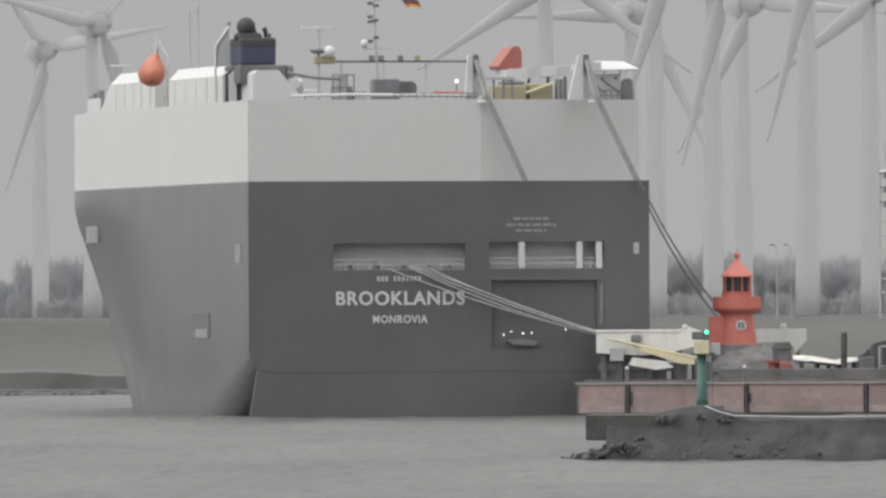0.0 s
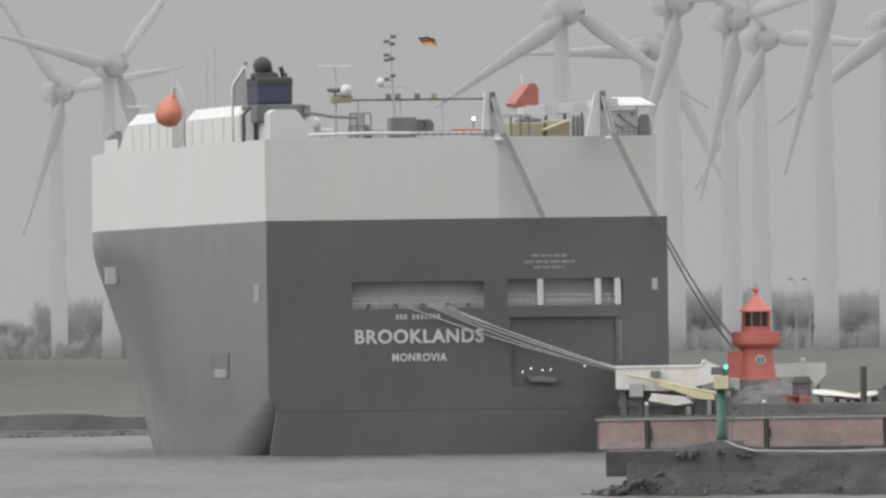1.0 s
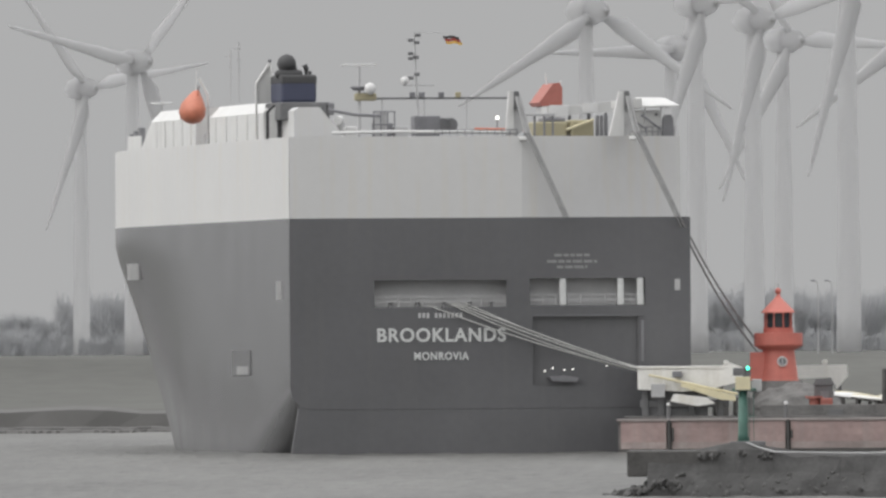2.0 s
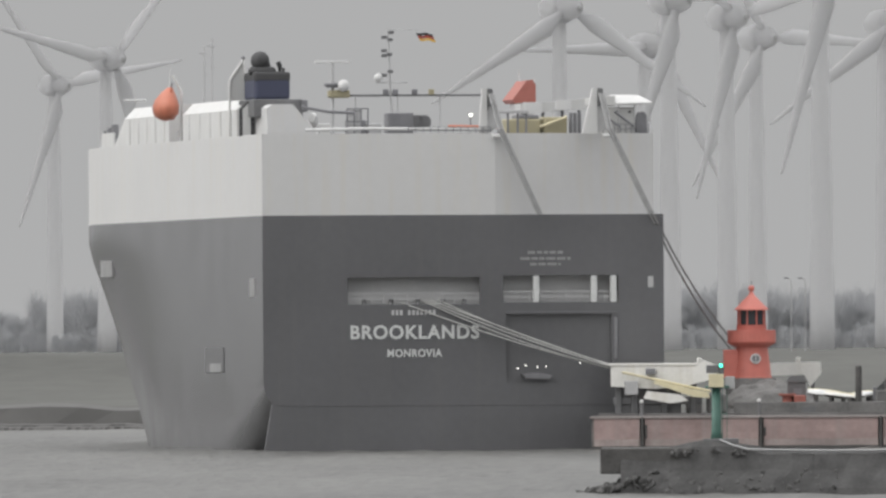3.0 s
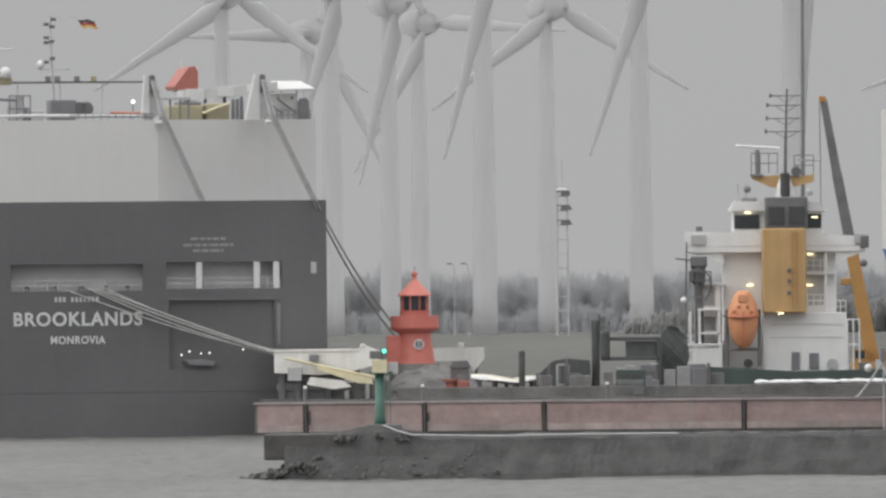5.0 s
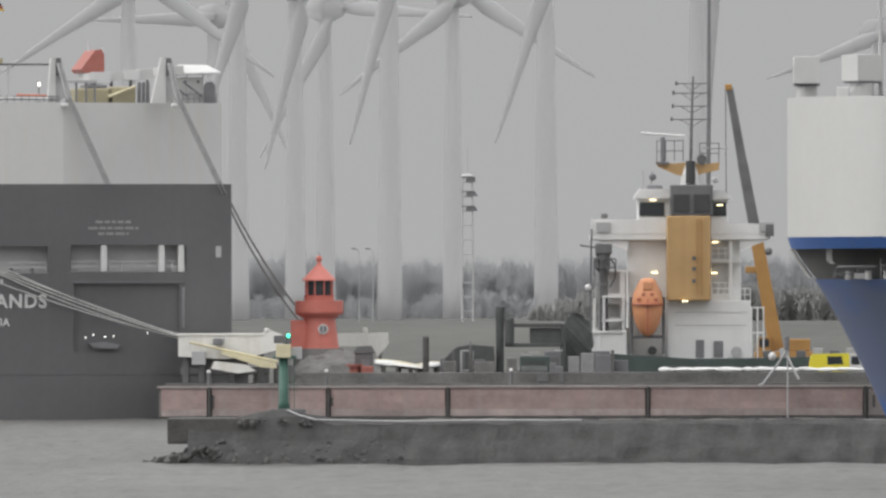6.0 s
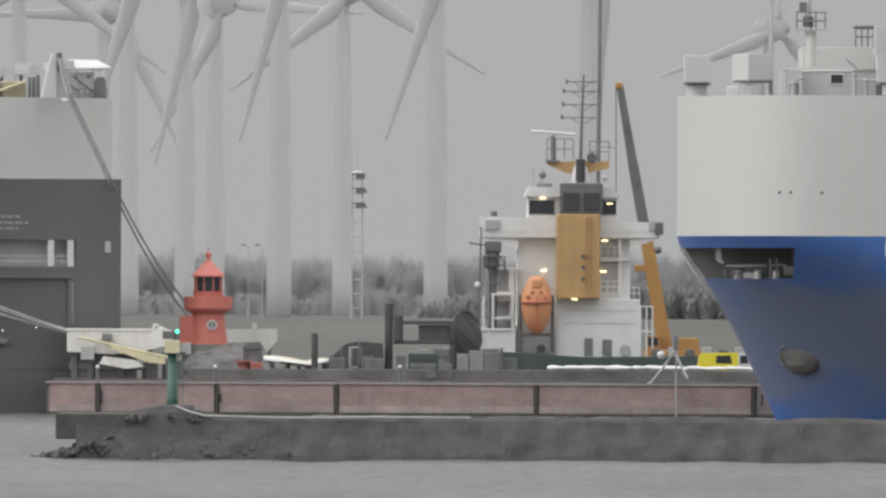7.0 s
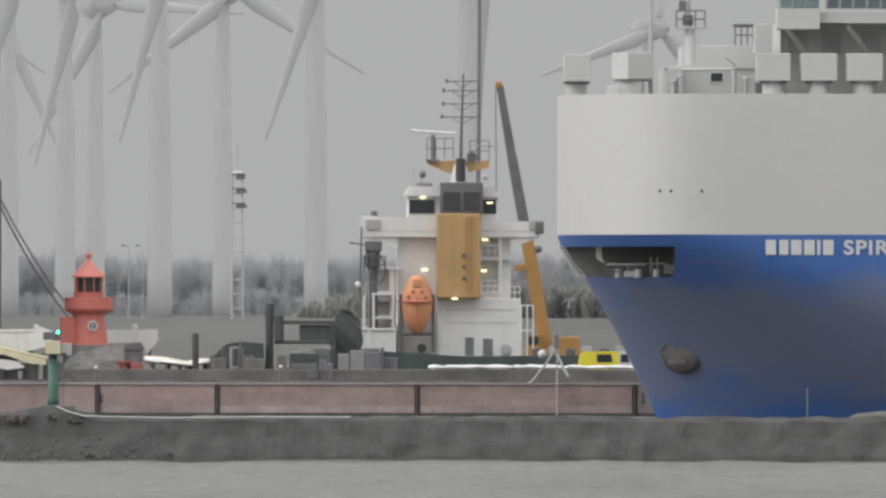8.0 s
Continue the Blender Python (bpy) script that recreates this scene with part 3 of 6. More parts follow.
# rooms behind the openings
for (x0, x1, z0, z1), depth in ((OPEN_A, 1.2), (OPEN_B, 1.2), (RAMP_HOLE, 0.37)):
    tone = PALE_GREY if z0 > 11 else HULL_DARK
    part("back_bulkhead", box(x0 - 0.4, x1 + 0.4, depth, depth + 0.2, z0 - 0.4, z1 + 0.4), tone, SHIP)
    if depth < 0.5:
        continue
    for a, b in ((x0 - 0.6, x0 - 0.4), (x1 + 0.4, x1 + 0.6)):
        part("end_bulkhead", box(a, b, 0.36, depth, z0 - 0.4, z1 + 0.4), tone, SHIP)
    part("inner_floor", box(x0 - 0.4, x1 + 0.4, 0.36, depth, z0 - 0.6, z0 - 0.4), tone, SHIP)
    part("inner_ceiling", box(x0 - 0.4, x1 + 0.4, 0.36, depth, z1 + 0.4, z1 + 0.6), tone, SHIP)


# ---- the pier ----
PIER_X0, PIER_X1 = -15.3, 66.0
PIER = thing("pier", Matrix(), "long pier faced with weathered red-brown planks between dark posts", "pier", kind="structure")
joints = [-15.3, -11.25, -1.8, 7.7, 23.6, 40.9, 56.0, 66.0]
for a, b in zip(joints, joints[1:]):
    n = max(1, round((b - a) / 5.0))
    for r in range(4):
        cuts = [a + 0.2] + [a + (b - a) * (k + 0.35 * (r % 2) - 0.1) / n for k in range(1, n)] + [b - 0.2]
        for k, (x0, x1) in enumerate(zip(cuts, cuts[1:])):
            out = 0.004 * ((k + 2 * r) % 3)
            part("plank", box(x0 + 0.006, x1 - 0.006, 1345 + out, 1345.3, 0.32 + 0.545 * r, 0.861 + 0.545 * r, 0.006), (RED_PALE if r == 0 else RED_WALL) if a < 40 else COPING, PIER)
for x in joints[1:]:
    part("fender_post", box(x - 0.10, x + 0.10, 1344.8, 1345.32, -0.4, 2.62, 0.04), WET_TIMBER, PIER, "dark wet timber fender post")
part("wall_core", box(PIER_X0, PIER_X1, 1345.33, 1347.5, -0.8, 2.5), CONCRETE, PIER)
part("coping", box(PIER_X0 - 0.1, PIER_X1, 1344.9, 1347.0, 2.503, 2.72, 0.04), COPING, PIER, "pale worn concrete coping")
# dark bars on the wall face stand in for small shaded niches
for x, z0, z1 in ((-10.95, 0.9, 2.0), (-1.5, 1.1, 1.8), (41.55, 1.0, 1.9)):
    part("dark_niche_bar", box(x - 0.09, x + 0.09, 1344.9, 1345.0, z0, z1, 0.03), WET_TIMBER, PIER)
part("waling", box(PIER_X0, PIER_X1, 1344.9, 1345.32, -0.5, 0.3, 0.03), WET_TIMBER, PIER)
part("parapet", box(-4.0, PIER_X1, 1351, 1352, 2.4, 3.75, 0.06), CONCRETE, PIER, "stained grey concrete parapet")
part("pier_deck", box(PIER_X0 + 0.5, PIER_X1, 1347.52, 1398, -0.8, 2.9), CONCRETE, PIER)

# ---- the stone training dam in the foreground ----
DAM = thing("stone_dam", Matrix(), "low dark wet stone dam with rubble spilling from its end", "breakwater", kind="structure")
bm = bmesh.new()
prev = None
for k in range(160):
    x = -9.2 + k * 0.42
    j = lambda a: 0.14 * noise.noise((x * 0.9, a, 2.0))
    rise = max(0.0, 1 - ((x + 3.9) / 2.9) ** 2) * 0.5
    row = [bm.verts.new((x, y + 2 * j(y), z + j(y + 50) + (rise if z > 1.5 else 0) )) for y, z in ((951.0, -0.4), (951.5, 0.3), (952.1, 0.9), (952.7, 1.35), (953.5, 2.2), (954.3, 2.48), (960.0, 2.0), (964.0, -0.5))]
    if prev:
        for a in range(7):
            bm.faces.new((prev[a], row[a], row[a + 1], prev[a + 1]))
    prev = row
part("dam_body", bm, STONE, DAM)
# timber-faced end block
part("end_block", box(-10.35, -5.2, 953.2, 962, 1.15, 2.6, 0.08), WET_TIMBER, DAM, "dark wet timber-faced end of the dam")
rng = random.Random(12)
stones = []
for v in range(5):
    bm = ball(0.5, (0, 0, 0), (1, 0.8, 0.6), detail=1)
    for w in bm.verts:
        w.co *= 0.75 + 0.5 * rng.random()
    me = bpy.data.meshes.new("stone")
    bm.to_mesh(me)
    bm.free()
    me.materials.append(STONE_PIECE)
    stones.append(me)
for k in range(290):
    if k < 120:
        x = -11.6 + 4.4 * rng.random() ** 0.7
        y, z, sc = 950.0 + rng.uniform(0, 6), 0.0, rng.uniform(0.3, 0.7)
        z = max(0.05, 1.25 * (x + 11.4) / 4.0 * rng.uniform(0.3, 1.0))
    elif k < 230:
        x = rng.uniform(-8, 3)
        t = rng.random()
        y, z, sc = 951.35 + 1.5 * t, 0.1 + 1.15 * t, rng.uniform(0.3, 0.65)
    else:
        x = rng.uniform(-6.4, -1.8)
        y, z, sc = 953.6 + rng.uniform(-0.8, 1.2), 2.15 + rng.uniform(0, 0.4), rng.uniform(0.22, 0.5)
    st = new("stone", stones[k % 5])
    st.matrix_world = pose(x, y, z, rng.uniform(0, 360), rng.uniform(0, 360), rng.uniform(0, 360)) @ Matrix.Diagonal((sc, sc, sc, 1))
    st.parent = DAM

# ---- lighthouse on the pier head ----
LH = thing("lighthouse", pose(-2.55, 1366, 2.9), "small red lighthouse with gallery and cone roof on stone", "lighthouse")
part("plinth", lathe([(2.4, 0), (2.35, 0.3), (2.0, 2.3), (1.95, 2.75)], 12), STONE_BASE, LH, "grey stone plinth")
part("tower", lathe([(1.62, 2.75), (1.58, 2.9), (1.3, 5.1), (1.3, 5.45)], 32), RED, LH, smooth=False)
part("side_annex", box(-2.3, -1.1, -0.9, 1.1, 2.75, 5.05, 0.08), RED, LH)
part("gallery_floor", lathe([(1.32, 5.2), (1.85, 5.5), (1.98, 5.66)], 32), RED, LH)
part("gallery_wall", lathe([(1.95, 5.66), (1.95, 6.6), (1.83, 6.61), (1.81, 5.7)], 32), RED, LH)
part("drum", lathe([(1.2, 5.66), (1.2, 7.0), (1.24, 7.05)], 28), RED, LH)
part("lantern_glass", lathe([(1.05, 7.05), (1.05, 8.25)], 24), GLASS_DARK, LH, "dark lantern room glass")
for k in range(9):
    a = 2 * math.pi * k / 9 + 0.2
    part("glazing_bar", tube([(1.1 * math.cos(a), 1.1 * math.sin(a), 7.05), (1.1 * math.cos(a), 1.1 * math.sin(a), 8.25)], 0.06, 6), RED, LH)
part("lens", lathe([(0.28, 7.3), (0.4, 7.7), (0.28, 8.1)], 12), DECK_WHITE, LH)
part("roof", lathe([(1.38, 8.22), (1.36, 8.32), (0.75, 8.95), (0.22, 9.5), (0.14, 9.75)], 28), RED, LH)
part("finial", ball(0.27, (0, 0, 9.98)), RED, LH, smooth=True)
part("lightning_rod", tube([(0, 0, 10.1), (0, 0, 10.6)], 0.03, 5), DARK_STEEL, LH)
win = part("porthole", lathe([(0.42, 0), (0.42, 0.12), (0.3, 0.14)], 20), DECK_WHITE, LH, "white-rimmed round window")
win.matrix_local = pose(0.3, -1.38, 4.3, 83, 0, 8)
g = part("porthole_glass", lathe([(0.3, 0), (0.3, 0.17)], 16), MID_GREY, win)
part("porthole_bar", box(-0.03, 0.03, -0.3, 0.3, 0.17, 0.2), DECK_WHITE, win)

# ---- green beacon on the dam ----
BE = thing("harbour_beacon", pose(-3.8, 955.0, 3.0), "green post beacon with cream board and lit green lamp", "beacon")
part("base_slab", box(-0.75, 1.25, -0.7, 0.7, -0.15, 0.1, 0.04), DARK_STEEL, BE)
part("column", lathe([(0.34, 0.1), (0.28, 0.5), (0.25, 2.95)], 14), GREEN_PAINT, BE, smooth=True)
part("ladder", rail(0.34, 0.6, -0.05, 0.1, 2.8, 2, 0.02), GREEN_PAINT, BE)
part("head_platform", box(-0.62, 0.75, -0.5, 0.5, 2.95, 3.08, 0.03), GREEN_PAINT, BE)
part("cream_board", box(-0.42, 0.42, -0.56, -0.5, 3.0, 3.75, 0.02), CREAM, BE, "cream rectangular board")
part("battery_box", box(-0.55, 0.1, -0.4, 0.3, 3.8, 4.25, 0.04), DARK_STEEL, BE)
part("side_box", box(0.5, 1.05, -0.3, 0.3, 2.9, 3.6, 0.04), PALE_GREY, BE)
part("lamp_housing", lathe([(0.16, 3.75), (0.16, 4.2), (0.2, 4.25)], 12, centre=(0.28, -0.2, 0)), DARK_STEEL, BE)
part("lamp", ball(0.11, (0.28, -0.32, 4.22)), LAMP_GREEN, BE, "lit green lamp")
single("pipe", tube([(-3.6, 954.2, 3.05), (-2.9, 953.6, 2.75), (-2.0, 953.2, 2.5), (2.5, 953.4, 2.4), (8, 953.4, 2.45), (13, 953.6, 2.45)], 0.05, 8), PALE_GREY, Matrix(), "pale thin pipe lying along the stone dam", "pipe")


# ---- the blue and white car carrier, bow on to the pier ----
BLUE = thing("car_carrier", pose(33.85, 1295, 0), "car carrier with bright blue hull and white upper works, raked bow", "ship")
B_DECK, B_SPLIT, HALF, LENGTH = 25.1, 14.3, 16.0, 190.0


def stem(z):
    return 0.0 if z >= 13.6 else 7.8 * (1 - z / 13.6) ** 0.78


def half_breadth(x, z):
    low = max(0.0, 1 - z / 14.0)
    run = 11.0 + 34.0 * low
    q = min(1.0, max(0.0, (x - stem(z)) / run))
    p = 2.0 - 0.55 * low
    return HALF * max(0.0, 1 - (1 - q) ** p) ** (0.5 + 0.32 * low)


def blue_shell(levels, skip, bm):
    steps = [0, 0.15, 0.4, 0.8, 1.3, 2, 2.8, 3.7, 4.7, 5.8, 7, 8.66, 10, 12, 14.5, 17, 20, 24, 29, 35, 42, 52, 75, 110, 150, 190]
    for side in (-1, 1):
        rings = []
        for z in levels:
            st = stem(z)
            ring = []
            for u in steps:
                x = u if u >= 8.66 else st + u * (8.66 - st) / 8.66
                ring.append(bm.verts.new((x, HALF + side * half_breadth(x, z), z)))
            rings.append(ring)
        for i, (a, b) in enumerate(zip(rings, rings[1:])):
            zc = (levels[i] + levels[i + 1]) / 2
            for k in range(len(steps) - 1):
                if skip and skip[0] < zc < skip[1] and steps[k + 1] <= 8.67:
                    continue
                bm.faces.new((a[k], a[k + 1], b[k + 1], b[k]))
    bmesh.ops.remove_doubles(bm, verts=bm.verts, dist=0.002)
    bmesh.ops.recalc_face_normals(bm, faces=bm.faces)
    return bm


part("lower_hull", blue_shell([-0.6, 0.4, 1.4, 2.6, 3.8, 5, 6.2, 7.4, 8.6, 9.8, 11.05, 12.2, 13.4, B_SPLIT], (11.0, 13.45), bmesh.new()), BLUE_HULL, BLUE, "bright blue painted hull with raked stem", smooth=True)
part("upper_hull", blue_shell([B_SPLIT + 0.003, 17, 21, B_DECK], None, bmesh.new()), BLUE_SHIP_WHITE, BLUE, "white painted upper hull with rounded front", smooth=True)
bm = bmesh.new()
ring = []
for x in (0.3, 1, 2, 4, 6, 8, 10, 12, 20, 60, 120, 189.5):
    ring.append((x, half_breadth(x, 20) - 0.05))
a = [bm.verts.new((x, HALF - h, B_DECK - 0.05)) for x, h in ring] + [bm.verts.new((x, HALF + h, B_DECK - 0.05)) for x, h in ring[::-1]]
bm.faces.new(a)
part("weather_deck", bm, MID_GREY, BLUE)
part("stern_plate", box(189.4, 190, 0.05, 2 * HALF - 0.05, -0.6, B_DECK - 0.1), BLUE_SHIP_WHITE, BLUE)
# forward mooring deck behind the opening
bm = bmesh.new()
prism([(0.45, 13.8), (0.6, 13.3), (1.3, 12.2), (2.4, 10.9), (8.9, 10.7), (8.9, 13.8)], 15.0, 15.2, bm)
box(8.85, 9.0, 5.6, 26.4, 10.7, 13.8, bm=bm)
part("mooring_bulkhead", bm, INSIDE_DARK, BLUE)
bm = bmesh.new()
for z in (11.0, 13.42):
    ring = [(x, half_breadth(x, min(z, 13.3)) - 0.08) for x in (0.9 if z < 12 else 0.2, 1.4, 2, 3, 4, 5.5, 7, 8.8)]
    a = [bm.verts.new((x, HALF - max(h, 0.02), z)) for x, h in ring] + [bm.verts.new((x, HALF + max(h, 0.02), z)) for x, h in ring[::-1]]
    bm.faces.new(a)
part("mooring_deck", bm, DARK_STEEL, BLUE)


# ---- details of the stern ----
part("ship_name", lettering("BROOKLANDS", 10.45, 1.13), LETTER, SHIP, "white painted ship name").location = (7.06, -0.03, 8.95)
part("home_port", lettering("MONROVIA", 4.45, 0.65), LETTER, SHIP, "white painted home port").location = (10.05, -0.03, 7.5)
for k in range(11):
    if k != 3:
        part("number_bar", box(10.4 + 0.335 * k, 10.4 + 0.335 * k + 0.22, -0.03, 0.0, 10.88, 11.28), PALE_GREY, SHIP)
for z, a, b in ((15.75, 21.5, 24.4), (15.25, 20.9, 25.0), (14.8, 21.7, 24.2)):
    x = a
    rng = random.Random(int(z * 10))
    while x < b:
        w = rng.uniform(0.35, 0.8)
        part("notice_bar", box(x, min(b, x + w), -0.02, 0.0, z, z + 0.22), NOTICE, SHIP)
        x += w + 0.12
for (x0, x1, z0, z1), posts in ((OPEN_A, 12), (OPEN_B, 10)):
    part("guard_rail", rail(x0 + 0.1, x1 - 0.1, 0.2, z0, 0.85, posts, 0.04), PALE_GREY, SHIP, "pale grey guard rail")
    part("rail_screen", box(x0 + 0.1, x1 - 0.1, 0.45, 0.5, z0, z0 + 0.6), PALE_GREY, SHIP)
for x in (22.2, 26.9, 28.5):
    part("opening_post", box(x - 0.24, x + 0.24, 0.02, 0.4, OPEN_B[2], OPEN_B[3], 0.03), LETTER, SHIP, "off-white upright between openings")
for x in (8.2, 10.4, 12.6, 14.6, 16.4):
    part("fairlead", lathe([(0.2, 0), (0.14, 0.2), (0.2, 0.4)], 10, centre=(x, 0.25, OPEN_A[2])), DARK_STEEL, SHIP)
part("ramp_bay_edge", box(28.52, 28.78, -0.1, 0.0, 7.3, 10.6, 0.03), MID_GREY, SHIP, "pale worn edge of the ramp bay")
part("ramp_bay_lintel", box(19.7, 28.7, -0.08, 0.0, 10.9, 11.1, 0.03), HULL_DARK, SHIP)
part("vent_plate", box(31.3, 31.75, -0.05, 0.0, 13.0, 13.9, 0.02), PALE_GREY, SHIP)
for x, z in ((20.65, 6.55), (21.3, 6.8), (22.25, 6.65), (22.95, 6.7), (25.7, 6.95)):
    part("work_lamp", ball(0.065, (x, -0.1, z)), LAMP_WHITE, SHIP, "small lit white lamp")
part("dock_gear", prism([(20.9, 6.1), (21.3, 5.75), (23.2, 5.65), (23.4, 6.0), (22.3, 6.2)], -0.3, 0.36), MID_GREY, SHIP)
# port side: pilot door, marks and vents
# dark plate on the flush side stands in for the door recess's shade
door = part("side_door", box(-0.06, 0.02, 20.6, 30.2, 6.3, 8.35), DARK_STEEL, SHIP, "dark plate imitating the shaded side door recess")
part("door_leaf", box(-0.12, -0.05, 21.4, 27.4, 6.35, 7.05, 0.02), SIDE_PAINT, door)
part("side_mark", box(0.14, 0.45, 83, 89.5, 14.4, 15.8), SIDE_PAINT, SHIP, "pale painted square mark")
part("side_vent", box(-0.05, 0.05, 4.2, 6.8, 12.4, 13.9, 0.02), SIDE_PAINT, SHIP)



def house_along(name, y0, y1, z1, slope_end=False):
    """A white deck house along the port edge, its outer roof edge sloping, with upright ribs."""
    bm = bmesh.new()
    prof = [(0.25, DECK - 0.05), (0.25, z1 - 0.9), (1.1, z1), (3.4, z1), (3.4, DECK - 0.05)]
    a = [bm.verts.new((x, y0, z)) for x, z in prof]
    b = [bm.verts.new((x, y1 - (6 if slope_end and z > DECK + 1 else 0), z)) for x, z in prof]
    bm.faces.new(a), bm.faces.new(b[::-1])
    for i in range(5):
        bm.faces.new((a[i], b[i], b[(i + 1) % 5], a[(i + 1) % 5]))
    bmesh.ops.recalc_face_normals(bm, faces=bm.faces)
    h = part(name, bm, DECK_WHITE, SHIP, "white ribbed steel deck house")
    n = 5
    for k in range(n):
        y = y0 + (y1 - y0 - (7 if slope_end else 1)) * (k + 0.5) / n
        part("rib", box(0.16, 0.27, y, y + 0.35, DECK - 0.04, z1 - 0.95), DECK_WHITE, h)
    return h


house_along("deck_house", 14.5, 43.5, 28.5)
house_along("deck_house", 51, 82, 28.6, True)
for y in (83, 85.5, 88):
    part("mooring_post", box(0.3, 0.8, y, y + 1.0, DECK - 0.05, DECK + 1.9 - (y - 83) * 0.1, 0.05), MID_GREY, SHIP)
part("edge_bulwark", box(0.2, 0.35, 82, 89, DECK - 0.05, DECK + 1.2), DECK_WHITE, SHIP)
part("hose_reel", lathe([(0.9, 0), (0.9, 0.9)], 16, centre=(1.6, 47, DECK - 0.05)), PALE_GREY, SHIP)
part("deck_winch", box(0.6, 2.2, 44.5, 49, DECK - 0.05, DECK + 0.9, 0.1), PALE_GREY, SHIP)

# funnel with its striped stand
FUN = part("funnel", box(0.9, 3.8, 9.5, 15, 28.3, 30.55, 0.25), NAVY, SHIP, "dark navy funnel with sooty pipes")
part("sooty_rim", box(0.88, 3.82, 9.47, 15.03, 29.75, 30.58, 0.2), BLACK, FUN)
part("exhaust_pipe", tube([(1.9, 11.5, 30.2), (1.8, 11.5, 31.0), (1.65, 11.3, 31.5)], 0.72, 16), BLACK, FUN)
part("exhaust_cowl", ball(0.78, (1.62, 11.2, 31.5)), BLACK, FUN, smooth=True)
part("exhaust_neck", box(0.85, 2.85, 10.4, 12.6, 30.3, 31.0, 0.3), BLACK, FUN)
part("side_cowl", ball(0.36, (0.95, 11, 30.65)), BLACK, FUN, smooth=True)
part("thin_pipe", tube([(3.2, 11, 30.3), (3.2, 11, 31.05), (3.05, 11, 31.4)], 0.2, 10), BLACK, FUN)
part("small_pipe", tube([(3.5, 11, 30.3), (3.5, 11, 30.9)], 0.12, 10), BLACK, FUN)
part("funnel_stand", box(0.6, 4.6, 8, 16, 26.9, 28.35, 0.1), DARK_STEEL, SHIP)
part("funnel_casing", prism([(1.2, DECK - 0.05), (1.2, 27.6), (1.6, 27.9), (3.3, 27.9), (4.6, 26.3), (5.2, DECK - 0.05)], 5, 16), SHIP_WHITE, SHIP)
for k, (mat, a) in enumerate(((BLACK, -0.1), (DECK_WHITE, 0.12), (BLACK, 0.78))):
    w = (0.22, 0.66, 0.34)[k]
    part("stand_stripe", prism([(a, DECK - 0.05), (a, 27.6), (a + 0.7, 28.25), (a + 0.7 + w, 28.25), (a + w, 27.6), (a + w, DECK - 0.05)], 10.9 - 0.02 * k, 11.3), mat, SHIP, "sloping black and white stripe")
FRM = part("antenna_frame", tube([(-0.3, 15, DECK), (-0.28, 15, 30.0), (0.83, 15, 31.6)], 0.1, 8), DECK_WHITE, SHIP)
part("brace", tube([(0.83, 15, 31.6), (1.27, 15, 28.5)], 0.12, 8), DECK_WHITE, FRM)
part("plate", prism([(-0.26, 28.3), (-0.25, 30.0), (0.78, 31.4), (1.2, 28.4)], 15.1, 15.2), BLUE_SHIP_WHITE, FRM, "white steel wind plate")
part("plate_lamp", ball(0.16, (0.83, 15, 31.8)), MID_GREY, FRM)
part("blower", box(4.2, 5.0, 8, 9, 27.3, 28.3, 0.12), MID_GREY, SHIP)
part("blower_pipe", tube([(4.3, 7, 27.7), (6.5, 7, 27.3), (8.6, 7, 27.2)], 0.13, 8), MID_GREY, SHIP)
part("vent_bend", tube([(5.2, 6, DECK), (5.2, 6, 26.4), (5.0, 5.6, 26.9), (4.8, 5.2, 26.8)], 0.35, 12), DECK_WHITE, SHIP)
part("platform_rail", rail(8.2, 9.9, 8, DECK, 2.1, 4, 0.05), MID_GREY, SHIP)
part("vent_trunk", lathe([(0.62, 0), (0.62, 1.95), (0.7, 2.0), (0.7, 2.15), (0.5, 2.2)], 16, centre=(8.95, 9.4, DECK - 0.05)), PALE_GREY, SHIP)
part("deck_hose_box", box(5.6, 6.6, 6.5, 7.5, DECK - 0.05, 26.35, 0.1), DECK_WHITE, SHIP)

# radar masts, signal mast, pipe bridge
RAD = part("radar_mast", tube([(10.6, 30, DECK), (10.6, 30, 31.6)], 0.12, 8), PALE_GREY, SHIP)
part("scanner", box(9.15, 12.05, 29.9, 30.1, 31.6, 31.8, 0.04), DECK_WHITE, RAD)
part("platform", lathe([(0.5, 29.6), (0.75, 29.85), (0.7, 29.95)], 14, centre=(10.6, 30, 0)), MID_GREY, RAD)
part("float_rack", box(10.2, 12.0, 29.6, 30.4, 28.75, 29.4, 0.15), YELLOW, RAD, "yellow rack below the radar")
part("dome", ball(0.5, (11.4, 29.4, 29.75)), DECK_WHITE, RAD, smooth=True)
part("pipe_bridge", tube([(11.9, 30, 28.95), (23.3, 30, 28.95)], 0.09, 8), DARK_STEEL, SHIP)
for x in (12.5, 16, 19.5, 23):
    part("bridge_post", tube([(x, 30, DECK), (x, 30, 29)], 0.07, 6), PALE_GREY, SHIP)
for x in (15.0, 15.8, 17.4, 18.8):
    part("bridge_lamp", box(x - 0.22, x + 0.22, 29.8, 30.2, 29.0, 29.45, 0.05), MID_GREY if x < 18 else YELLOW, SHIP)
MST = part("signal_mast", tube([(15.6, 30, DECK), (15.35, 30, 30.5), (15.2, 30, 34.4)], 0.13, 8, r_end=0.05), PALE_GREY, SHIP)
for z, side in ((30.6, -0.3), (30.9, 0.2), (32.2, -0.3), (32.6, -0.3), (32.3, 0.15), (33.7, -0.3), (33.5, 0.2), (34.1, 0.3)):
    part("mast_lamp", box(15.2 + side - 0.22, 15.2 + side + 0.2, 29.8, 30.2, z - 0.12, z + 0.14, 0.03), DARK_STEEL, MST)
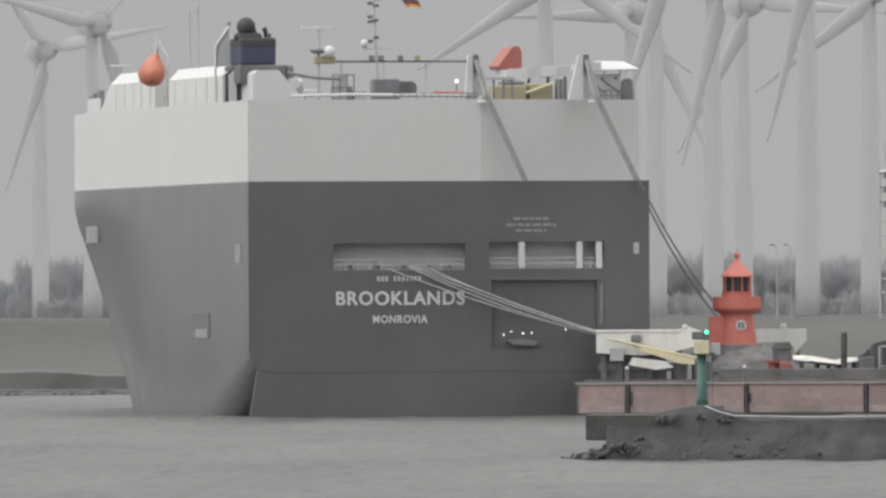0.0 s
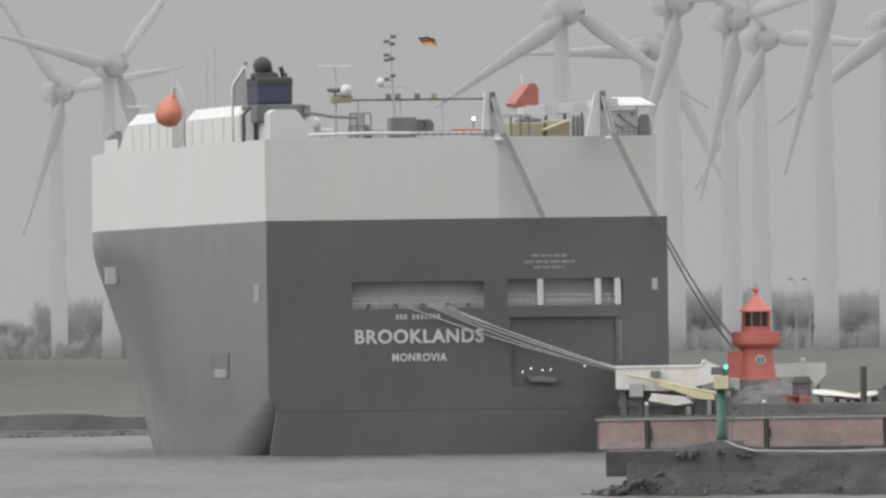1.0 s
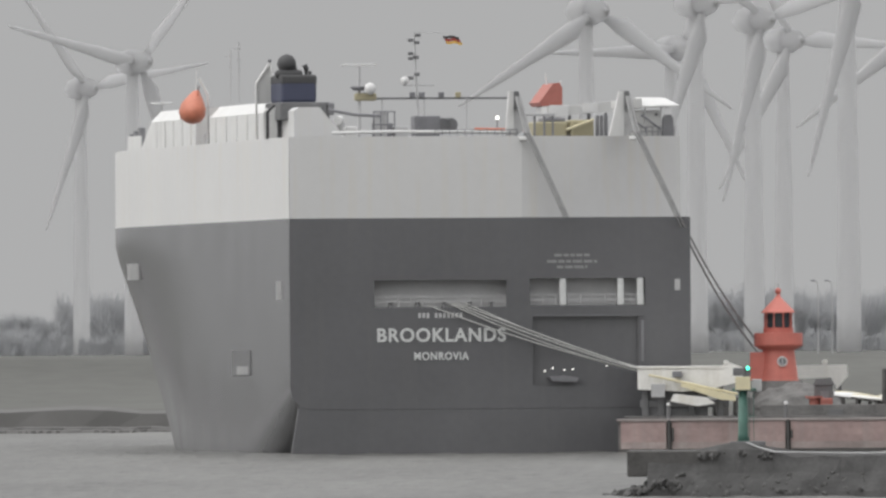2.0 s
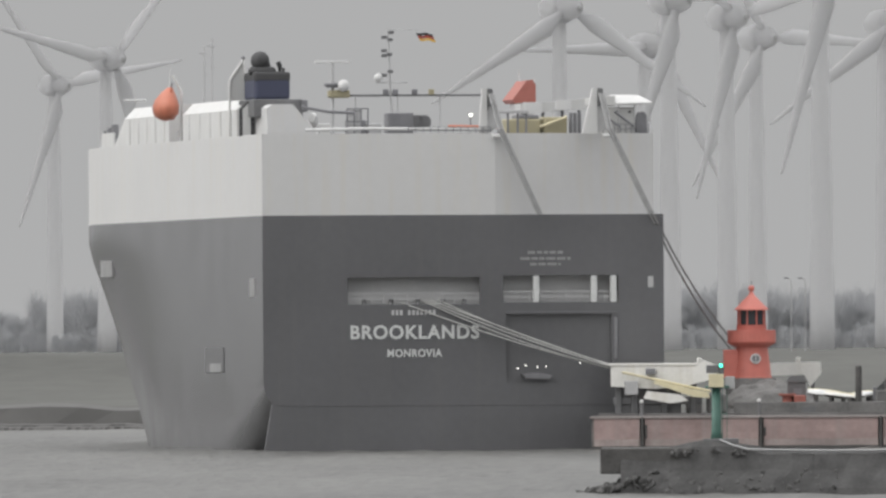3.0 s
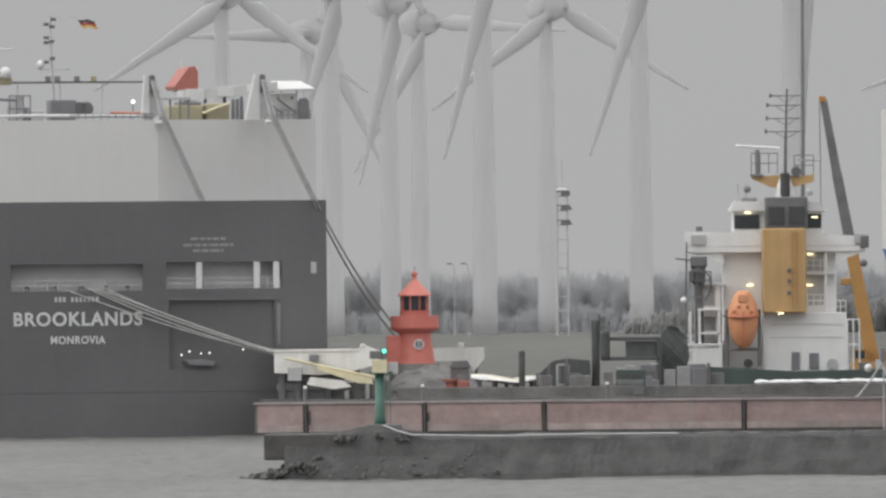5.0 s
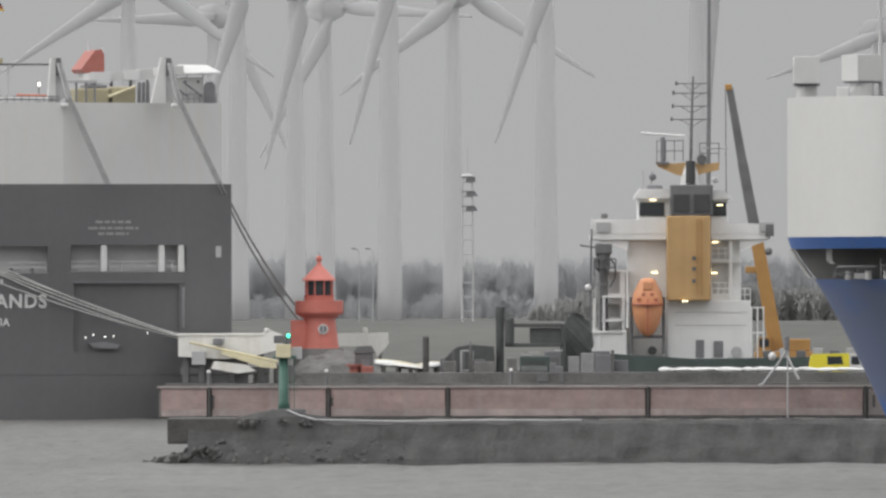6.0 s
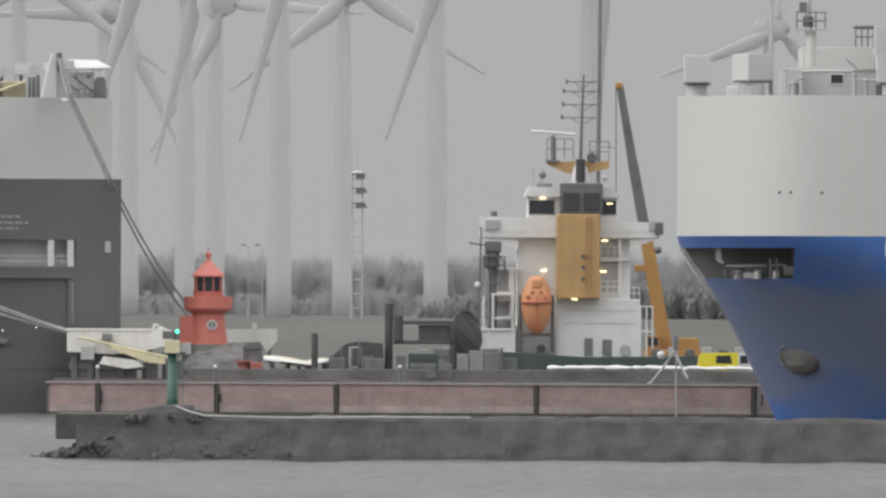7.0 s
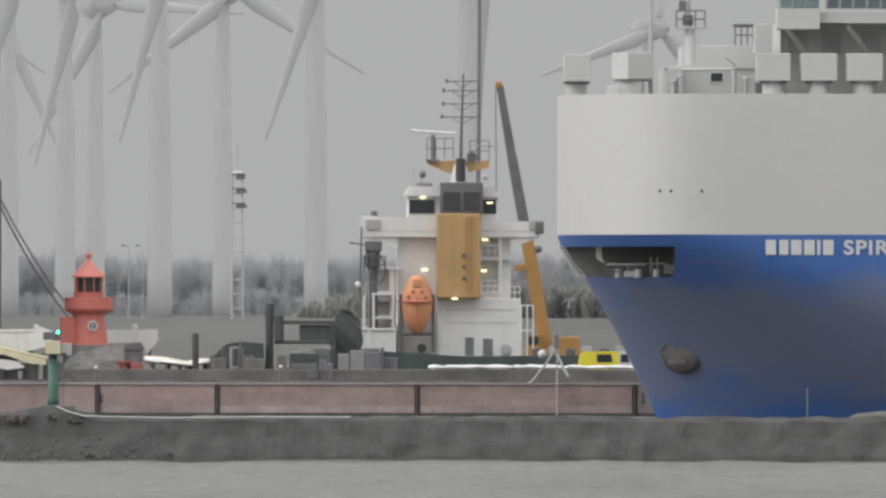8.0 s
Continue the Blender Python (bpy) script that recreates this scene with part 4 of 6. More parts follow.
part("white_dome", ball(0.36, (14.4, 30, 30.4)), DECK_WHITE, MST, smooth=True)
part("yard", tube([(14.2, 30, 30.0), (16.8, 30, 30.0)], 0.05, 6), PALE_GREY, MST)
for x, z in ((4.9, 33.6), (5.6, 34.2)):
    AER = part("aerial", tube([(x, 62, DECK), (x, 62, z)], 0.06, 6), PALE_GREY, SHIP)
    for k in range(3):
        part("aerial_arm", tube([(x - 0.45 + 0.2 * k, 62, z - 0.6 - 0.9 * k), (x + 0.25, 62, z - 0.6 - 0.9 * k)], 0.035, 5), PALE_GREY, AER)
FLG = thing("flag", SHIP.matrix_world @ pose(17.6, 30, 34.1), "small black, red and gold flag streaming in the wind", "flag")
for k, mat in enumerate((FLAG_BLACK, FLAG_RED, FLAG_GOLD)):
    bm = bmesh.new()
    prev = None
    for i in range(9):
        x = 1.35 * i / 8
        z = -0.22 * k - 0.12 * i / 8 - 0.06 * math.sin(i * 1.1)
        row = [bm.verts.new((x + 0.12 * k, 0.12 * math.sin(i * 0.9) + d, z - h)) for h, d in ((0, 0), (0.21, 0), (0.21, 0.02), (0, 0.02))]
        if prev:
            for e in range(4):
                bm.faces.new((prev[e], row[e], row[(e + 1) % 4], prev[(e + 1) % 4]))
        prev = row
    bmesh.ops.recalc_face_normals(bm, faces=bm.faces)
    part("flag_band", bm, mat, FLG)
part("halyard", tube([(0, 0.01, 0.2), (-2.35, 0, 0.25)], 0.02, 5), PALE_GREY, FLG)

# deck gear along the stern edge
part("gear_locker", box(13.2, 15.3, 18, 20, DECK - 0.05, 27.35, 0.08), MID_GREY, SHIP)
for x in (15.6, 16.2):
    drum = part("winch_drum", lathe([(0.55, 0), (0.6, 0.1), (0.35, 0.2), (0.35, 1.2), (0.6, 1.3), (0.55, 1.4)], 14), DARK_STEEL, SHIP)
    drum.matrix_local = pose(x, 19.5, 26.6, 90, 0, 0)
part("gear_locker", box(9.0, 10.4, 12, 14, DECK - 0.05, 26.7, 0.08), MID_GREY, SHIP)
part("gear_locker", box(10.5, 11.7, 12, 14, DECK - 0.05, 26.4, 0.08), PALE_GREY, SHIP)
part("white_pipe", tube([(3.7, 1.2, 25.75), (8.4, 1.2, 25.85), (18.6, 1.2, 25.75)], 0.13, 8), DECK_WHITE, SHIP)
part("red_pipe", tube([(15.5, 2.5, 26.05), (19.6, 2.5, 25.95)], 0.12, 8), ORANGE, SHIP)
part("stern_rail", rail(12, 18.7, 0.9, DECK - 0.05, 0.55, 12, 0.03), MID_GREY, SHIP)
LMP = part("deck_lamp", tube([(17.6, 4, DECK), (17.6, 4, 27.0)], 0.05, 6), MID_GREY, SHIP)
part("bulb", ball(0.15, (17.6, 3.85, 26.95)), LAMP_WHITE, LMP, "lit white lamp")


def davit(x, z1, spread):
    """A tapered hoisting post at the stern with a sheave and a dark aft face."""
    d = part("ramp_davit", prism([(x - spread, DECK - 0.06), (x - 0.28, z1), (x + 0.1, z1), (x + 0.1, DECK - 0.06)], 1.0, 1.5), DECK_WHITE, SHIP, "tapered white hoisting post")
    part("sheave_face", prism([(x + 0.12, z1 - 0.02), (x + 0.5, z1 - 0.02), (x + 0.75, z1 - 1.3), (x + 0.12, z1 - 1.5)], 0.9, 1.5), DARK_STEEL, d)
    part("guide", prism([(x + 0.12, z1 - 1.5), (x + 0.6, z1 - 1.3), (x + 1.2, z1 - 3.0), (x + 0.12, DECK - 0.06)], 1.1, 1.5), PALE_GREY, d)
    part("roller", tube([(x + 0.3, -0.35, DECK - 0.25), (x + 1.1, -0.35, DECK - 0.25)], 0.18, 10), DECK_WHITE, d)
    return d


davit(18.35, 29.05, 0.55)
davit(27.35, 29.05, 1.1)
for side in (-0.13, 0.13):
    part("hoist_wire", tube([(18.7 + side, 0.6, 28.6), (19.3 + side, -0.5, 25.7), (22.4 + side, -0.6, 18.9)], 0.13, 6), WIRE, SHIP)
    part("hoist_wire", tube([(27.7 + side, 0.6, 28.6), (28.2 + side, -0.5, 25.7), (31.5 + side, -0.7, 18.9)], 0.13, 6), WIRE, SHIP)
    part("hoist_wire", tube(sagging((31.5 + side, -0.7, 18.9), (41.2 + side * 3, 13.0, 7.6), 0.9), 0.085, 6), WIRE, SHIP)
part("machinery", box(21.5, 24.2, 9, 12, DECK - 0.05, 26.7, 0.15), YELLOW, SHIP, "yellow deck machinery")
part("machinery", box(24.5, 26.4, 9, 12, DECK - 0.05, 26.85, 0.15), YELLOW, SHIP, "yellow deck machinery")
part("machinery_cap", box(22.3, 24.1, 9.2, 11.8, 26.7, 27.0, 0.08), MID_GREY, SHIP)
part("machinery_brace", tube([(24.1, 8.7, 26.05), (26.3, 8.7, 26.85)], 0.12, 6), CREAM, SHIP)
for x in (26.75, 27.1, 27.45):
    part("vent_post", box(x - 0.12, x + 0.12, 9.2, 9.6, DECK - 0.05, 27.2, 0.04), MID_GREY, SHIP)
for x in (20.2, 21.0, 21.8, 22.5):
    part("stand_post", tube([(x, 6, DECK - 0.05), (x, 6, 27.2)], 0.09, 6), MID_GREY, SHIP)
part("stand_beam", box(20.0, 22.7, 5.8, 6.2, 27.1, 27.35, 0.04), PALE_GREY, SHIP)
part("boat_cradle", prism([(25.2, 27.3), (25.2, 28.15), (28.0, 28.3), (30.9, 28.6), (30.6, 27.7), (28.0, 27.5)], 24, 27), BLUE_SHIP_WHITE, SHIP)
part("cradle_panel", box(25.35, 26.95, 23.85, 23.98, 27.3, 28.25, 0.02), DECK_WHITE, SHIP)
part("cradle_panel", box(28.05, 29.35, 23.85, 23.98, 27.6, 28.4, 0.02), DECK_WHITE, SHIP)
for x in (25.6, 27.2, 28.8, 30.2):
    part("cradle_leg", tube([(x, 25, DECK - 0.05), (x, 25, 27.6)], 0.13, 6), MID_GREY, SHIP)
H = part("aft_house", box(28.3, 31.3, 5.6, 10.5, DECK - 0.05, 27.55, 0.05), BLUE_SHIP_WHITE, SHIP, "white house under a white canopy")
bm = bmesh.new()
rows = [[bm.verts.new((x, y, z - d)) for x, y, z in ((29.7, 5.0, 27.9), (32.7, 5.0, 27.95), (32.0, 8.0, 28.6), (29.67, 8.0, 28.62), (29.7, 11.0, 27.95), (32.65, 11.0, 27.95))] for d in (0.0, 0.12)]
for a, flip in zip(rows, (1, -1)):
    for f in ((0, 1, 2, 3), (3, 2, 5, 4), (1, 5, 2)):
        bm.faces.new([a[k] for k in f][::flip])
for e in ((0, 1), (1, 5), (5, 4), (4, 3), (3, 0)):
    bm.faces.new((rows[0][e[0]], rows[1][e[0]], rows[1][e[1]], rows[0][e[1]]))
bmesh.ops.recalc_face_normals(bm, faces=bm.faces)
part("canopy", bm, DECK_WHITE, H, "white canopy with sloping end")
part("canopy_box", prism([(28.15, 27.8), (28.15, 28.4), (29.65, 28.5), (29.65, 27.7)], 5.2, 10.8), BLUE_SHIP_WHITE, H)
for x in (29.95, 31.25):
    part("canopy_post", tube([(x, 5.3, DECK - 0.05), (x, 5.3, 27.86)], 0.07, 6), PALE_GREY, H)
part("ladder_brace", tube([(29.6, 5.2, 27.2), (31.2, 5.2, 26.0)], 0.1, 6), MID_GREY, H)
part("ladder_brace", tube([(28.8, 5.2, 26.9), (30.0, 5.2, 26.0)], 0.08, 6), MID_GREY, H)
part("arch_door", prism([(31.4, DECK - 0.05), (31.4, 26.8), (31.6, 27.15), (32.0, 27.2), (32.25, 26.9), (32.3, DECK - 0.05)], 5.3, 5.9), MID_GREY, H, "grey round-topped door housing")
for x in (29.9, 30.9):
    p_h = part("porthole", lathe([(0.13, 0), (0.13, 0.06)], 12), DARK_STEEL, H)
    p_h.matrix_local = pose(x, 5.62, 27.2, 90, 0, 0)
part("aft_rail", rail(28.6, 32.3, 4.9, DECK - 0.05, 0.8, 9, 0.03), MID_GREY, SHIP)


LIFE = thing("lifeboat", SHIP.matrix_world @ pose(-0.85, 47, 27.2, 0, 12, 0), "faded orange enclosed lifeboat hung at the ship's side", "lifeboat")
bm = lathe([(0.25, 0.0), (0.8, 0.22), (1.08, 0.8), (1.0, 1.5), (0.62, 2.2), (0.3, 2.65), (0.1, 2.8)], 20)
bmesh.ops.scale(bm, vec=(1, 2.2, 1), verts=bm.verts)
part("boat_hull", bm, ORANGE, LIFE, smooth=True)
part("canopy_ridge", box(-0.1, 0.1, -1.2, 1.2, 2.3, 2.75, 0.06), ORANGE, LIFE)
part("fender_band", lathe([(1.06, 0.74), (1.11, 0.8), (1.06, 0.88)], 20), DARK_STEEL, LIFE)
part("lifting_hook", tube([(0.1, 0, 2.6), (0.1, 0, 3.2)], 0.07, 6), DARK_STEEL, LIFE)
part("boat_davit", tube([(0.5, 46, DECK), (0.55, 46, 29.5), (-0.2, 46, 30.9)], 0.13, 8), DECK_WHITE, SHIP)
part("boat_aerial", tube([(-0.5, 46, 29.9), (-0.4, 46, 31.6)], 0.04, 5), DECK_WHITE, SHIP)
RB = thing("rescue_boat", SHIP.matrix_world @ pose(28.3, 40, 28.4), "faded red enclosed rescue boat stowed on deck", "boat")
part("boat_hull", prism([(-0.75, 0), (-1.0, 0.3), (0.2, 1.9), (0.7, 1.95), (0.95, 1.5), (0.95, 0.1)], 0, 5), FADED_RED, RB)
part("aerial", tube([(-0.2, 1, 1.8), (-0.3, 1, 2.7)], 0.05, 5), DECK_WHITE, RB)
part("cradle", box(-0.6, 0.9, 1, 4, -2.9, 0.0, 0.1), PALE_GREY, RB)
part("davit", tube([(1.1, 2, -2.9), (1.15, 2, 2.1)], 0.1, 6), DECK_WHITE, RB)

# mooring ropes from the stern to the pier
for k, (x, z, ex, ez, sag) in enumerate([(13.2, 12.05, 28.2, 6.55, 0.25), (13.5, 12.1, 28.2, 6.62, 0.1), (13.0, 12.0, 28.25, 6.45, 0.45), (14.2, 12.1, 28.3, 6.7, 0.35), (11.2, 11.9, 28.25, 6.4, 0.3)]):
    single("mooring_rope", tube(sagging((x, 0.1, z), (ex, -2.5 + 0.1 * k, ez), sag), 0.055, 6), ROPE, SHIP.matrix_world, "taut pale mooring rope from the stern to the pier", "rope", "stern mooring ropes")
FB = part("forward_radar", tube([(2.4, 84, DECK), (2.4, 84, 29.3)], 0.07, 6), PALE_GREY, SHIP)
part("scanner", box(1.5, 3.3, 83.8, 84.2, 29.3, 29.5, 0.04), DECK_WHITE, FB)


# ---- on the pier head ----
RP = thing("shore_ramp", Matrix(), "scuffed white steel ramp with side girders lowered on the pier", "ramp")
part("main_girder", prism([(-13.8, 5.05), (-13.8, 6.85), (-7.6, 6.75), (-6.4, 7.15), (-5.4, 6.75), (-5.4, 5.7), (-8.0, 5.0), (-10.2, 4.85)], 1352, 1352.6), RAMP_WHITE, RP)
part("girder_top", box(-13.9, -7.0, 1351.9, 1358, 6.72, 6.9, 0.03), RAMP_WHITE, RP)
part("far_girder", prism([(-2.0, 5.75), (-2.0, 6.85), (3.05, 6.92), (3.1, 6.0), (2.2, 4.9), (1.7, 5.85)], 1384, 1384.6), RAMP_WHITE, RP)
for x in (-1.2, 2.4):
    part("girder_leg", box(x - 0.15, x + 0.15, 1384.1, 1384.5, 2.88, 5.9, 0.03), DARK_STEEL, RP)
part("girder_stop", box(1.0, 1.4, 1384, 1384.6, 6.9, 7.3, 0.06), RAMP_WHITE, RP)
part("girder_stop", box(-6.9, -6.5, 1352, 1352.6, 6.9, 7.3, 0.06), RAMP_WHITE, RP)
part("flap", prism([(-10.4, 5.3), (-10.2, 5.55), (-6.0, 4.55), (-5.9, 4.1), (-7.2, 4.2)], 1351.2, 1351.6), CREAM, RP, "cream hinged flap")
part("flap_brace", tube([(-12.9, 1351.6, 6.2), (-5.8, 1351.5, 4.65)], 0.09, 8), CREAM, RP)
part("flap", prism([(-11.2, 4.1), (-10.9, 4.7), (-8.3, 4.4), (-7.6, 3.9), (-9.0, 3.7)], 1350.6, 1351), RAMP_WHITE, RP)
part("hinge_box", box(-12.7, -11.6, 1351.5, 1352, 4.4, 5.5, 0.06), PALE_GREY, RP)
part("hinge_box", box(-11.0, -10.2, 1351.5, 1352, 6.0, 6.5, 0.06), MID_GREY, RP)
for x in (-13.2, -11.9, -9.5, -7.2):
    part("trestle_leg", box(x - 0.25, x + 0.25, 1352.7, 1354.5, 2.88, 5.3, 0.05), DARK_STEEL, RP)
part("trestle_beam", box(-13.6, -6.5, 1352.8, 1354.2, 3.6, 4.2, 0.06), DARK_STEEL, RP)
part("trestle_apron", box(-13.3, -8.2, 1353, 1354.1, 2.88, 4.9), DARK_STEEL, RP)

def mooring_post(x, y, z0, z1, white=True):
    b = thing("pier_post", pose(x, y, z0), "short dark post with a white cap along the pier", "post", "pier posts")
    part("shaft", lathe([(0.16, 0), (0.14, z1 - z0 - 0.25)], 10), DARK_STEEL, b)
    part("cap", ball(0.17, (0, 0, z1 - z0 - 0.2)), DECK_WHITE, b, "white round cap", smooth=True)
    return b
for x, z in ((-11.3, 4.05), (-1.95, 4.1), (12.75, 4.15)):
    mooring_post(x, 1346.5, 2.72, z)

single("timber_post", lathe([(0.27, 0), (0.26, 3.6), (0.2, 3.72)], 12), WET_TIMBER, pose(6.0, 1353, 2.9), "tall dark timber pile standing on the pier", "pile")
# keeper's hut and rubble beside the lighthouse
bm = ball(1.0, (0, 0, 0), (4.0, 2.6, 2.5), detail=4)
for w in bm.verts:
    w.co += 0.35 * noise.noise_vector(w.co * 0.8) + 0.14 * noise.noise_vector(w.co * 2.3)
single("rubble_mound", bm, STONE_BASE, pose(-1.0, 1364, 2.9), "rough grey rubble mound round the lighthouse plinth", "mound")
HUT = thing("dark_hut", pose(1.1, 1359.5, 3.2), "small dark weathered hut beside the lighthouse plinth", "hut")
part("wall_shell", box(-0.8, 0.7, -0.9, 1.2, -0.32, 2.1, 0.05), DARK_STEEL, HUT)
part("roof", prism([(-0.95, 2.1), (-0.6, 2.6), (0.5, 2.65), (0.9, 2.1)], -1.0, 1.3), DARK_STEEL, HUT)
part("hut_door", box(-0.3, 0.4, -0.95, -0.88, -0.25, 1.6), MID_GREY, HUT)
CB = thing("cable_drum", pose(0.3, 1358, 2.9), "rusty dark red winch drum on the pier", "winch")
part("drum", lathe([(0.7, 0.3), (0.7, 0.4), (0.4, 0.45), (0.4, 1.3), (0.7, 1.35), (0.7, 1.5)], 16), FADED_RED, CB)
part("motor_box", box(0.5, 1.5, -0.5, 0.5, 0.3, 1.35, 0.08), FADED_RED, CB)
part("frame", box(-1.0, 1.2, -0.6, 0.6, -0.02, 0.3, 0.04), DARK_STEEL, CB)
for x, w, h in ((-5.4, 1.5, 1.5), (-7.2, 1.2, 1.2), (3.2, 1.6, 0.9)):
    single("stone_block", box(-w / 2, w / 2, -0.7, 0.7, 0, h, 0.1), STONE_BASE, pose(x, 1357, 2.9, 0, 0, 6), "worn grey stone block on the pier head", "stone block", "pier blocks")

# upturned dinghies behind the parapet
def dinghy(x, y, length, height, mat, label, yaw, tilt):
    """A small open boat lying keel up on two timbers: round-bellied hull, keel strip, gunwale."""
    d = thing("dinghy", pose(x, y, 2.9, 0, 0, yaw), label, "boat", "dinghies on the pier")
    bm = bmesh.new()
    prev = None
    for i in range(15):
        f = i / 14
        w = 0.75 * math.sin(math.pi * (0.1 + 0.82 * f)) ** 0.7
        top = height * (0.72 + 0.28 * math.sin(math.pi * f))
        row = [bm.verts.new((length * (f - 0.5), w * math.cos(a), 1.25 + tilt * (0.5 - f) + top * math.sin(a) ** 0.8)) for a in [math.pi * k / 8 for k in range(9)]]
        if prev:
            for e in range(8):
                bm.faces.new((prev[e], row[e], row[e + 1], prev[e + 1]))
        prev = row
    bmesh.ops.recalc_face_normals(bm, faces=bm.faces)
    part("hull_shell", bm, mat, d, smooth=True)
    part("keel", tube([(length * (f - 0.5), 0, 1.27 + tilt * (0.5 - f) + height * (0.72 + 0.28 * math.sin(math.pi * f))) for f in (0.02, 0.25, 0.5, 0.75, 0.98)], 0.05, 6), CREAM, d)
    part("gunwale", tube([(length * (f - 0.5), -0.75 * math.sin(math.pi * (0.1 + 0.82 * f)) ** 0.7 - 0.03, 1.25 + tilt * (0.5 - f)) for f in (0, 0.2, 0.4, 0.6, 0.8, 1)], 0.06, 6), WET_TIMBER, d)
    for f in (-0.3, 0.3):
        part("timber", box(length * f - 0.12, length * f + 0.12, -0.8, 0.8, -0.02, 1.2 - tilt * f, 0.03), WET_TIMBER, d)
    return d


dinghy(3.7, 1357, 3.6, 0.5, SNOW_SACK, "white dinghy lying keel up on timbers", 4, 0.5)
dinghy(4.6, 1355.4, 2.6, 0.3, RAMP_WHITE, "off-white dinghy lying keel up on timbers", -8, 0.3)
dinghy(6.3, 1356.6, 2.0, 0.4, SNOW_SACK, "small white dinghy lying keel up on timbers", 10, -0.2)

# dark working gear: gantry, cabin and drums
GA = thing("hoisting_gantry", pose(11.8, 1362, 2.9), "dark steel hoisting gantry with a tall rounded post", "gantry")
part("tall_post", tube([(0.2, 0, 0), (0.2, 0, 5.6), (0.25, 0, 6.1)], 0.36, 12), GEAR_DARK, GA)
part("post_block", box(0.58, 1.35, -0.5, 0.5, 2.9, 5.3, 0.25), GEAR_DARK, GA)
for x0, x1, z in ((2.5, 3.4, 2.35), (4.6, 5.2, 2.5), (1.9, 2.6, 2.2)):
    part("name_strip", box(x0, x1, -0.9, -0.84, z, z + 0.12), PALE_GREY, GA)
part("front_drum", tube([(1.9, -1.3, 0.75), (4.0, -1.3, 0.75)], 0.6, 14), GEAR_DARK, GA)
part("cross_beam", box(1.2, 5.3, -0.3, 0.3, 4.45, 4.75, 0.05), GEAR_DARK, GA)
part("right_post", box(5.1, 5.5, -0.3, 0.3, 0, 4.7, 0.05), GEAR_DARK, GA)
part("panel", box(2.6, 5.1, 0.0, 0.2, 3.1, 4.4, 0.03), GEAR_DARK, GA)
part("lower_beam", box(0.6, 5.4, -0.3, 0.3, 2.85, 3.15, 0.05), GEAR_DARK, GA)
part("winch_cabin", box(1.8, 4.2, -0.8, 0.8, 0, 2.1, 0.08), GREEN_HULL, GA, "dark green winch cabin")
part("cabin_window", box(2.1, 3.8, -0.86, -0.8, 1.0, 1.7), GEAR_DARK, GA)
for x0, x1, z in ((4.4, 5.3, 1.3), (0.9, 1.8, 1.0)):
    part("side_tank", box(x0, x1, -0.6, 0.6, 0, z, 0.1), MID_GREY, GA)
bm = prism([(17.0, 2.88), (16.95, 6.2), (17.05, 7.5), (17.6, 8.2), (18.1, 8.45), (18.6, 8.3), (19.3, 7.7), (19.5, 6.6), (19.35, 5.2), (19.6, 2.88)], 1364, 1366.5)
bmesh.ops.subdivide_edges(bm, edges=bm.edges, cuts=4, use_grid_fill=True)
for w in bm.verts:
    if w.co.z > 3:
        w.co += 0.22 * noise.noise_vector(w.co * 1.1) + 0.08 * noise.noise_vector(w.co * 3.0)
single("tarpaulin_cover", bm, GEAR_DARK, Matrix(), "dark green tarpaulin over a tall load of gear", "cover")
for x, w, h in ((17.9, 0.9, 2.1), (19.0, 1.1, 2.35), (20.3, 1.3, 2.2)):
    single("gear_box", box(-w / 2, w / 2, -0.5, 0.5, 0, h, 0.06), SIDE_PAINT if w < 1.2 else MID_GREY, pose(x, 1357.5, 2.9), "grey steel gear box standing on the pier", "box", "gear boxes")
SF = thing("steel_frame", pose(9.3, 1356.5, 2.9), "pale grey welded steel frame standing on the pier", "frame")
for x in (-0.45, 0.45):
    part("upright", box(x - 0.09, x + 0.09, -0.1, 0.1, 0, 2.6, 0.02), PALE_GREY, SF)
for z in (2.5, 0.9):
    part("crossbar", box(-0.36, 0.36, -0.09, 0.09, z, z + 0.16, 0.02), PALE_GREY, SF)
part("mast_stub", tube([(0.3, 0, 2.6), (0.3, 0, 3.3)], 0.05, 6), MID_GREY, SF)
for x, w, h in ((7.9, 1.0, 1.75), (10.7, 1.6, 1.7), (12.9, 0.8, 2.0)):
    single("concrete_block", box(-w / 2, w / 2, -0.5, 0.5, 0, h, 0.08), STONE_BASE, pose(x, 1355, 2.9, 0, 0, 4), "pale grey concrete block stacked on the pier", "block", "concrete blocks")
for k, (x, w, h) in enumerate([(7.3, 0.3, 2.0), (8.2, 0.22, 2.7), (9.0, 0.3, 2.4), (9.6, 0.3, 2.9), (10.3, 0.9, 1.9), (7.0, 0.8, 1.2), (16.2, 0.5, 1.6), (21.0, 0.25, 2.6), (21.6, 1.3, 1.8)]):
    single("bollard_block", box(-w / 2, w / 2, -0.35, 0.35, 0, h, 0.05), CONCRETE if k % 2 else MID_GREY, pose(x, 1356 + (k % 3), 2.9), "grey weathered block among gear on the pier", "block", "gear on the pier")
bm = prism([(6.9, 2.9), (7.3, 4.6), (8.5, 5.75), (9.6, 5.95), (11.5, 5.8), (11.7, 2.9)], 1360, 1362)
single("covered_mound", bm, GEAR_DARK, Matrix(), "dark covered mound on the pier", "mound")
